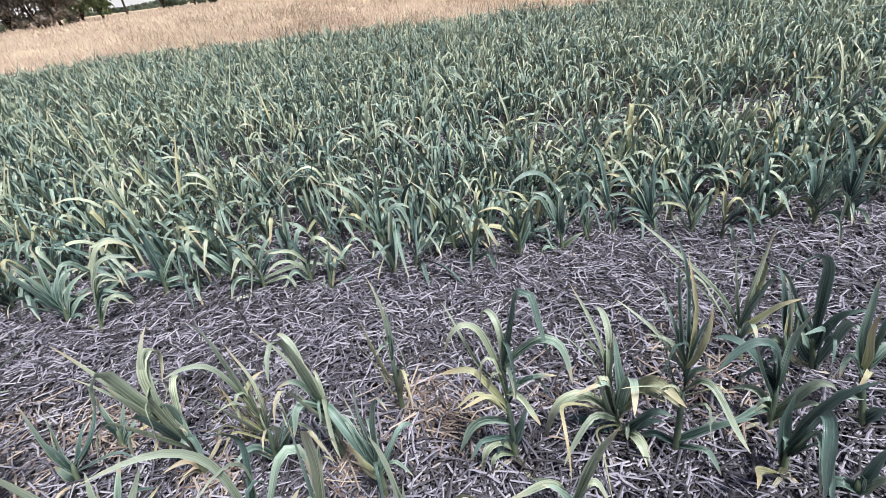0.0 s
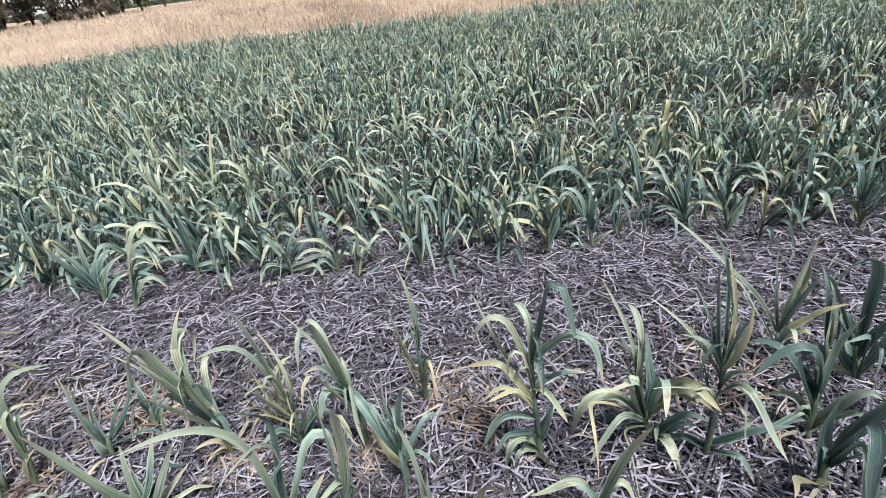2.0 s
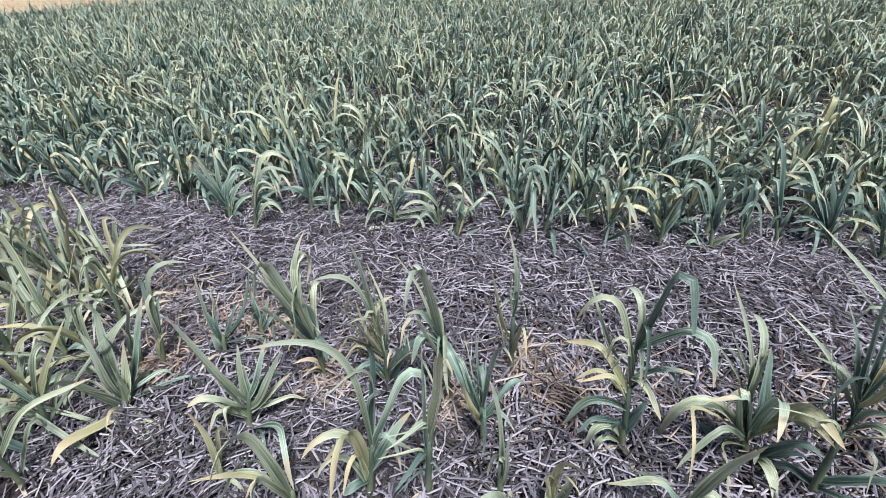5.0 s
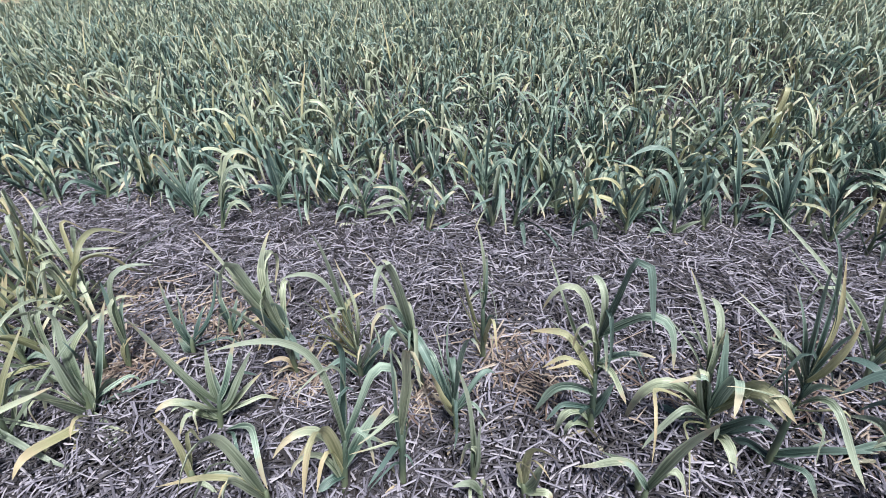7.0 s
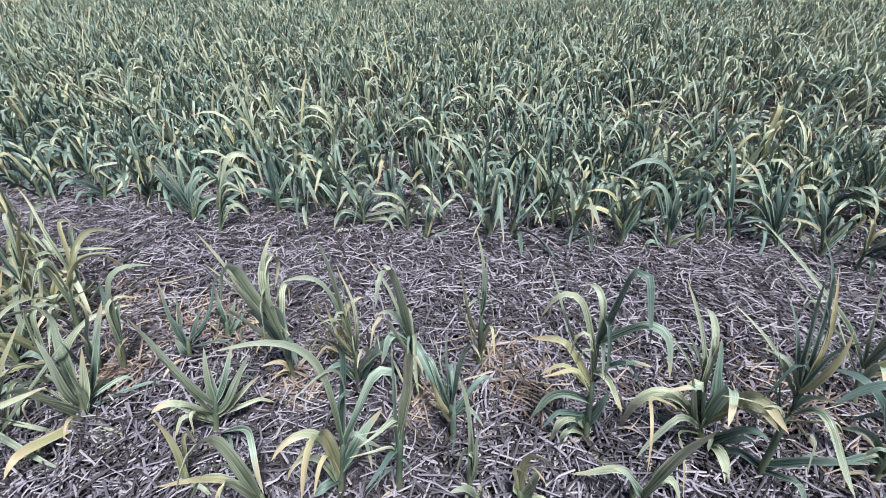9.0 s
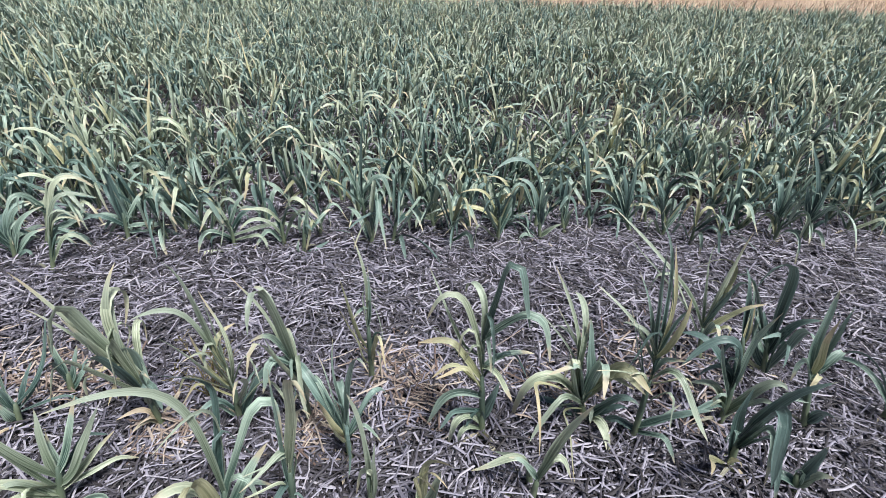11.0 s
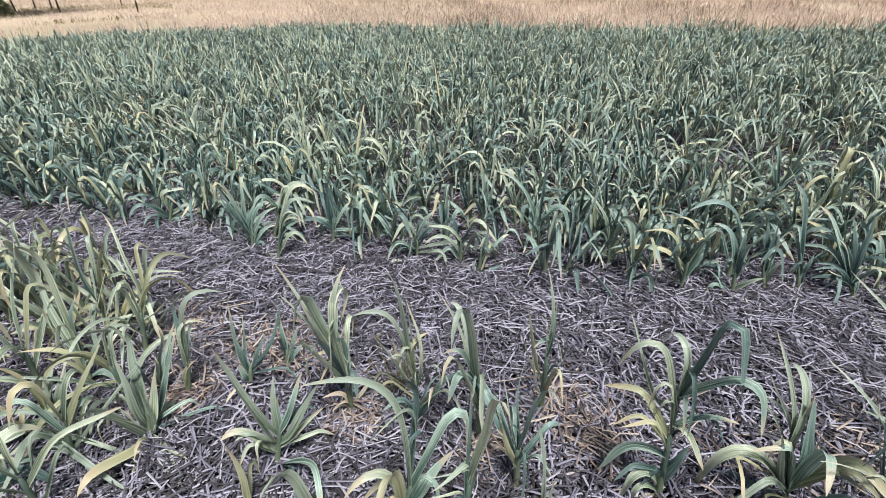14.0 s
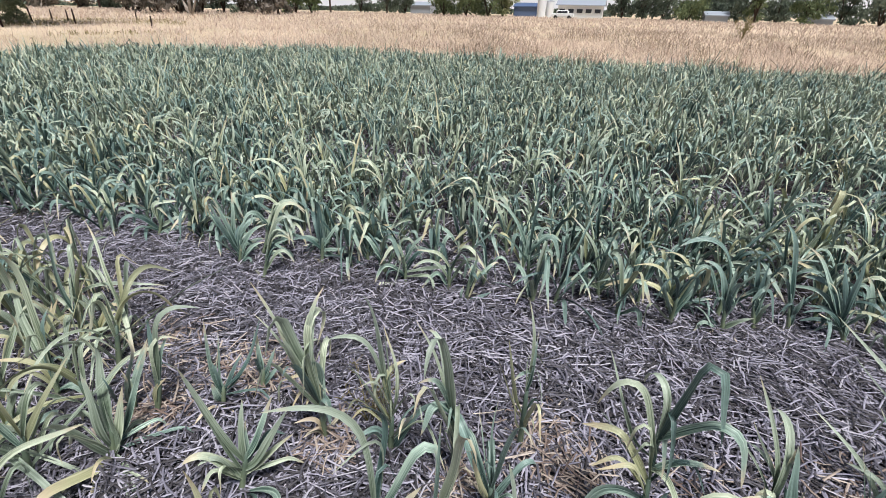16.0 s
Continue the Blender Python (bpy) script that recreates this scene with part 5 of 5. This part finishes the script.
# ---- trees ----
def tree(x, y, height, trunk_r, tone, seed, width=None, bare=0.35, lean=(0.0, 0.0), clumps=26, label="", leaf_size=0.3, stems=1, limbs=()):
    """A tapered trunk with limbs, and a crown of many small leaf sprays in uneven clumps."""
    r = random.Random(seed)
    width = width or height * 0.6
    root = tagged(new("tree"), label or "grey-green gum tree standing in dry grass", "tree", "trees round the field")
    root.location = (x, y, 0)
    ends, wood = [], []
    for st in range(stems):
        sx, sy = lean[0] + (r.uniform(-.3, .3) if stems > 1 else 0), lean[1] + (r.uniform(-.3, .3) if stems > 1 else 0)
        top = bare * height * r.uniform(0.95, 1.25)
        path = [(sx * top * t + 0.12 * trunk_r * math.sin(5 * t + seed), sy * top * t, -0.15 + (top + 0.15) * t) for t in (0, .08, .3, .55, .8, 1)]
        wood.append(tube(path, [trunk_r * k for k in (1.45, 1.1, 0.92, 0.85, 0.78, 0.7)], 10))
        tip = Vector(path[-1])
        for k in range(6):
            a = 2 * math.pi * k / 6 + r.uniform(-.4, .4)
            reach, rise = width * 0.5 * r.uniform(0.4, 0.9), (height - top) * r.uniform(0.25, 0.85)
            mid = tip + Vector((reach * 0.4 * math.cos(a), reach * 0.4 * math.sin(a), rise * 0.55))
            end = tip + Vector((reach * math.cos(a), reach * math.sin(a), rise))
            wood.append(tube([tip - Vector((0, 0, 0.2)), mid, end], [trunk_r * 0.5, trunk_r * 0.3, trunk_r * 0.08], 6))
            ends += [mid, end]
    v, f = join(wood)
    part("trunk", mesh_of("trunk", v, f, BARK), root)
    for x0, y0, z0, dx, dy, dz, rad in limbs:
        p0 = Vector((x0, y0, z0))
        v, f = tube([p0, p0 + Vector((dx * 0.3, dy * 0.3, dz * 0.35)), p0 + Vector((dx * 0.75, dy * 0.75, dz * 0.7)), p0 + Vector((dx, dy, dz))], [rad, rad * 0.85, rad * 0.75, rad * 0.6], 8)
        part("limb", mesh_of("limb", v, f, BARK), root)
    rs = np.random.RandomState(seed)
    cx, cy = lean[0] * bare * height, lean[1] * bare * height
    cv = []
    for k in range(clumps):
        if k < len(ends):
            c = np.array(ends[k]) + rs.normal(0, 0.3, 3)
        else:
            a, q = rs.uniform(0, 2 * np.pi), rs.rand() ** 0.5
            h = bare + (1 - bare) * rs.rand()
            girth = width * 0.5 * (0.55 + 0.6 * math.sin(math.pi * min(1, max(0, (h - bare) / (1 - bare)) * 0.85 + 0.1)))
            c = np.array([cx + girth * q * math.cos(a), cy + girth * q * math.sin(a), h * height])
        m = 80
        size = width * rs.uniform(0.08, 0.17)
        p = c + rs.normal(0, 1, (m, 3)) * size * np.array([1, 1, 0.7]) * 0.62
        d1 = rs.normal(0, 1, (m, 3))
        d1 /= np.linalg.norm(d1, axis=1)[:, None]
        d1[:, 2] -= 0.5
        d2 = np.cross(d1, rs.normal(0, 1, (m, 3)))
        d2 /= np.linalg.norm(d2, axis=1)[:, None] + 1e-6
        s = (leaf_size * rs.uniform(0.5, 1.2, m))[:, None]
        cv.append(np.stack([p - d1 * s * 0.5, p + d2 * s * 0.22, p + d1 * s * 0.6, p - d2 * s * 0.22], 1))
    cv = np.concatenate(cv).reshape(-1, 3)
    part("crown", mesh_of("crown", cv, np.arange(len(cv)).reshape(-1, 4), FOLIAGE[tone], smooth=False), root)
    return root


def bearing(deg, dist):
    return dist * math.sin(radians(deg)), dist * math.cos(radians(deg))


# old gums at the left of the meadow
tree(-34.7, 16.4, 12.0, 0.40, "grey", 1, 10.0, 0.42, (0.06, 0.10), 60, "old gum tree with a thick dark double trunk", 0.4, 1, ((-0.1, -0.95, -0.1, 0.15, -0.1, 5.5, 0.22),))
tree(-35.0, 19.6, 12.0, 0.27, "grey", 2, 9.0, 0.45, (0.09, 0.15), 50, "leaning old gum tree with a thick brown trunk", 0.4, 1, ((0.17, 0.28, 1.9, -0.9, -1.5, 2.4, 0.12), (0.15, 0.25, 1.7, 0.7, 1.0, -0.15, 0.06)))
tree(-36.3, 21.8, 1.4, 0.05, "olive", 3, 1.3, 0.03, (0, 0), 40, "low olive-green bush beside the leaning gum", 0.16)
for i, (deg, dist, h, w, tone, bare, full) in enumerate((
        (-68.0, 120, 2.2, 9, "dark", .05, 16), (-65.0, 130, 2.3, 9, "dark", .05, 16), (-62.6, 130, 2.2, 8, "dark", .05, 14), (-59.6, 120, 2.8, 8, "dark", .05, 16), (-56.6, 115, 6.2, 6.5, "grey", .08, 30), (-54.2, 118, 6.0, 4.5, "dark", .45, 14), (-54.0, 122, 3.2, 6, "grey", .1, 14), (-52.6, 115, 5.4, 5, "dark", .4, 16), (-52.0, 120, 3.0, 6, "dark", .1, 14), (-50.6, 100, 5.2, 4, "dark", .15, 16),
        (-49.6, 84, 9.5, 6, "grey", .04, 34), (-48.0, 80, 9.5, 6, "grey", .03, 34), (-46.2, 82, 9.0, 7, "grey", .03, 36), (-44.2, 84, 9.0, 7, "grey", .05, 30), (-42.2, 86, 9.0, 6, "dark", .04, 30), (-40.4, 88, 9.0, 6, "grey", .03, 30),
        (-38.6, 86, 9.0, 6, "grey", .04, 28), (-37.0, 82, 9.0, 6, "grey", .06, 28), (-35.2, 92, 9.0, 5, "green", .04, 24), (-33.6, 96, 7.0, 4, "green", .05, 20), (-31.6, 112, 9.0, 4.5, "dark", .35, 16),
        (-28.4, 120, 9.0, 6, "dark", .06, 26), (-25.6, 118, 12.0, 6, "dark", .05, 30), (-23.6, 120, 8.0, 5, "dark", .04, 20), (-19.4, 108, 9.0, 7, "green", .02, 34), (-17.0, 104, 11.0, 8, "green", .02, 40), (-14.6, 104, 11.0, 7, "green", .02, 36), (-13.0, 108, 8.0, 5, "olive", .03, 26),
        (-5.0, 150, 11.0, 8, "dark", .15, 30), (-0.6, 122, 9.0, 6, "dark", .03, 28), (1.4, 118, 9.0, 6, "dark", .03, 28), (3.4, 122, 7.5, 7, "dark", .03, 28), (5.6, 112, 7.0, 7, "green", .03, 28), (7.8, 120, 8.0, 7, "dark", .03, 28), (10.0, 116, 8.0, 7, "dark", .03, 28),
        (11.4, 106, 10.0, 5, "green", .1, 20), (13.2, 122, 8.0, 8, "dark", .03, 28), (15.6, 114, 8.0, 7, "green", .03, 28), (18.0, 118, 9.0, 7, "dark", .03, 28), (20.6, 112, 8.0, 7, "dark", .03, 26),
        (23.4, 114, 9.0, 7, "green", .03, 26), (26.2, 116, 9.0, 8, "dark", .03, 26), (29.4, 114, 9.0, 8, "dark", .03, 26))):
    tree(*bearing(deg, dist), h, 0.22, tone, 20 + i, w, bare, (0, 0), full, {"grey": "brownish-grey gum tree in the far tree line", "green": "light green leafy tree in the far tree line", "olive": "yellow-green leafy tree in the far tree line", "dark": "dark green tree in the far tree line"}[tone], 0.65)


def tree_belt():
    """The hazy belt of trees along the horizon: many leaf sprays in an uneven band, low behind the meadow and taller behind the houses."""
    rs = np.random.RandomState(88)
    n = 14000
    deg = rs.uniform(-78, 46, n)
    tall = np.where(deg < -38, 0.9, 2.0) + 1.0 * np.sin(deg * 0.45) * np.sin(deg * 0.17 + 1) + np.where(deg > -2, 3.2 + 1.2 * np.sin(deg * 0.9), 0)
    z = tall * rs.rand(n) ** 0.8
    dist = rs.uniform(170, 185, n)
    c = np.stack([dist * np.sin(np.radians(deg)), dist * np.cos(np.radians(deg)), z], 1)
    d1, d2 = rs.normal(0, 1, (n, 3)), rs.normal(0, 1, (n, 3))
    d1 /= np.linalg.norm(d1, axis=1)[:, None]
    d2 = np.cross(d1, d2)
    d2 /= np.linalg.norm(d2, axis=1)[:, None]
    s = rs.uniform(0.5, 1.3, n)[:, None]
    v = np.stack([c - d1 * s * 0.6, c + d2 * s * 0.4, c + d1 * s * 0.6, c - d2 * s * 0.4], 1).reshape(-1, 3)
    tagged(new("tree_belt", mesh_of("tree_belt", v, np.arange(4 * n).reshape(-1, 4), FOLIAGE["dark"], smooth=False)), "distant belt of grey-green trees along the horizon", "trees", kind="stuff")


tree_belt()


def sky_haze():
    """The white haze low over the horizon, far behind everything."""
    n = Nodes("white_haze")
    glow = n.add("ShaderNodeEmission")
    glow.inputs[0].default_value = (0.97, 0.96, 1.0, 1)
    glow.inputs[1].default_value = 0.82
    n.link(glow.outputs[0], n.out.inputs[0])
    k = 72
    v = [(690 * math.cos(2 * math.pi * i / k), 690 * math.sin(2 * math.pi * i / k), z) for z in (-2, 110) for i in range(k)]
    f = [(i, (i + 1) % k, k + (i + 1) % k, k + i) for i in range(k)]
    tagged(new("backdrop", mesh_of("backdrop", v, f, n.mat)), "white hazy sky low over the horizon", "sky", kind="structure")


sky_haze()


def dead_stump(x, y):
    """Bleached, splayed dead stems under the gums."""
    root = tagged(new("dead_tree"), "bleached dead stems splayed at the foot of the gums", "dead tree")
    root.location = (x, y, 0)
    for dx, dy, h, rad in ((0.2, 0, 4.2, 0.16), (-1.6, 0.3, 2.2, 0.12), (1.6, 0.2, 3.0, 0.11), (-0.5, -0.3, 1.4, 0.16)):
        v, f = tube([(0, 0, -0.1), (dx * 0.4, dy, h * 0.4), (dx, dy, h)], [rad * 1.5, rad, rad * 0.6], 8)
        part("stem", mesh_of("stem", v, f, PALE_BARK), root)


dead_stump(-49.0, 48.5)


# ---- fence posts ----
def fence():
    root = tagged(new("fence"), "leaning weathered wooden fence posts in dry grass", "fence")
    r = random.Random(6)
    for x, y, h in ((-34.7, 18.4, 2.2), (-32.5, 18.7, 2.1), (-36.6, 22.9, 1.9), (-41.0, 27.1, 1.5), (-40.0, 27.6, 1.5), (-34.8, 24.4, 1.8), (-39.1, 32.7, 1.3), (-27.2, 23.6, 1.3), (-29.3, 13.5, 1.1)):
        tx, ty = r.uniform(-.16, .16), r.uniform(-.1, .1)
        h *= 0.5
        v, f = tube([(x, y, -0.1), (x + tx * h * .5, y + ty * h * .5, h * 0.5), (x + tx * h, y + ty * h, h)], [0.055, 0.05, 0.042], 8)
        part("post", mesh_of("post", v, f, BARK), root)


fence()


# ---- buildings and a vehicle beyond the meadow ----
def box_bm(x0, x1, y0, y1, z0, z1, bevel=0.02):
    bm = bmesh.new()
    bmesh.ops.create_cube(bm, size=1.0, matrix=Matrix.Translation(((x0 + x1) / 2, (y0 + y1) / 2, (z0 + z1) / 2)) @ Matrix.Diagonal((x1 - x0, y1 - y0, z1 - z0, 1)))
    bmesh.ops.bevel(bm, geom=bm.edges[:], offset=bevel, segments=1, affect='EDGES')
    return bm


def roof_bm(x0, x1, y0, y1, z0, z1, thick=0.15):
    bm = bmesh.new()
    ym = (y0 + y1) / 2
    prof = [(y0, z0), (ym, z1), (y1, z0), (y1, z0 + thick), (ym, z1 + thick), (y0, z0 + thick)]
    a = [bm.verts.new((x0, y, z)) for y, z in prof]
    b = [bm.verts.new((x1, y, z)) for y, z in prof]
    for i in range(6):
        j = (i + 1) % 6
        bm.faces.new((a[i], a[j], b[j], b[i]))
    for s in (a, b):
        bm.faces.new((s[0], s[1], s[4], s[5]))
        bm.faces.new((s[1], s[2], s[3], s[4]))
    bmesh.ops.recalc_face_normals(bm, faces=bm.faces[:])
    return bm


def house():
    root = tagged(new("house"), "long low white house with a pale tin roof", "house")
    root.location = (-9.6, 112, 0)
    root.scale = (0.9, 0.9, 0.9)
    part_bm("wall", box_bm(-5, 5, 0, 6, 0, 2.7), WHITE, root)
    part_bm("roof", roof_bm(-5.5, 5.5, -0.6, 6.6, 2.7, 3.9), TIN, root, "pale grey tin roof")
    for i in range(5):
        x = -4.0 + 2.0 * i
        win = part_bm("window", box_bm(x - 0.75, x + 0.75, -0.08, 0.02, 1.1, 2.1), WHITE, root)
        part_bm("pane", box_bm(x - 0.65, x + 0.65, -0.12, -0.05, 1.2, 2.0, 0.005), DARK, win, "dark window pane")


def shed(x, y, w, h, mat, label):
    root = tagged(new("shed"), label, "shed")
    root.location = (x, y, 0)
    part_bm("wall", box_bm(-w / 2, w / 2, 0, 4, 0, h), mat, root)
    part_bm("roof", roof_bm(-w / 2 - 0.2, w / 2 + 0.2, -0.3, 4.3, h, h + 0.7), mat, root)


def tank(x, y, rad, h):
    root = tagged(new("water_tank"), "tall white round water tank beside the house", "water tank", "water tanks by the house")
    root.location = (x, y, 0)
    v, f = tube([(0, 0, 0), (0, 0, h * 0.5), (0, 0, h)], [rad, rad, rad], 20)
    part("barrel", mesh_of("barrel", v, f, WHITE, smooth=False), root)
    v, f = tube([(0, 0, h), (0, 0, h + 0.25)], [rad * 1.03, rad * 0.3], 20)
    part("lid", mesh_of("lid", v, f, TIN, smooth=False), root)


def car(x, y):
    root = tagged(new("car"), "white parked car beyond the grass", "car")
    root.location = (x, y, 0)
    part_bm("body", box_bm(-2.1, 2.1, -0.8, 0.8, 0.35, 0.95, 0.12), WHITE, root)
    part_bm("cabin", box_bm(-1.2, 1.1, -0.7, 0.7, 0.95, 1.5, 0.18), WHITE, root)
    part_bm("window", box_bm(-1.0, 0.9, -0.73, -0.66, 1.02, 1.38, 0.02), DARK, root, "dark side window")
    for wx in (-1.3, 1.3):
        for wy in (-0.75, 0.75):
            v, f = tube([(wx, wy - 0.1, 0.33), (wx, wy + 0.1, 0.33)], [0.33, 0.33], 14)
            part("wheel", mesh_of("wheel", v, f, RUBBER, smooth=False), root)


house()
tank(*bearing(-8.9, 112), 0.9, 3.9)
tank(*bearing(-8.0, 113), 0.8, 3.1)
shed(*bearing(-10.6, 116), 5.0, 2.0, BLUE, "low dark blue tin shed")
shed(*bearing(8.2, 112), 4.0, 1.1, TIN, "low pale tin shed under the trees")
shed(*bearing(16.5, 114), 4.0, 0.9, TIN, "low pale tin shed under the trees")
shed(*bearing(-22.0, 125), 5.0, 1.8, TIN, "low pale tin shed under the trees")
car(*bearing(-6.6, 104))
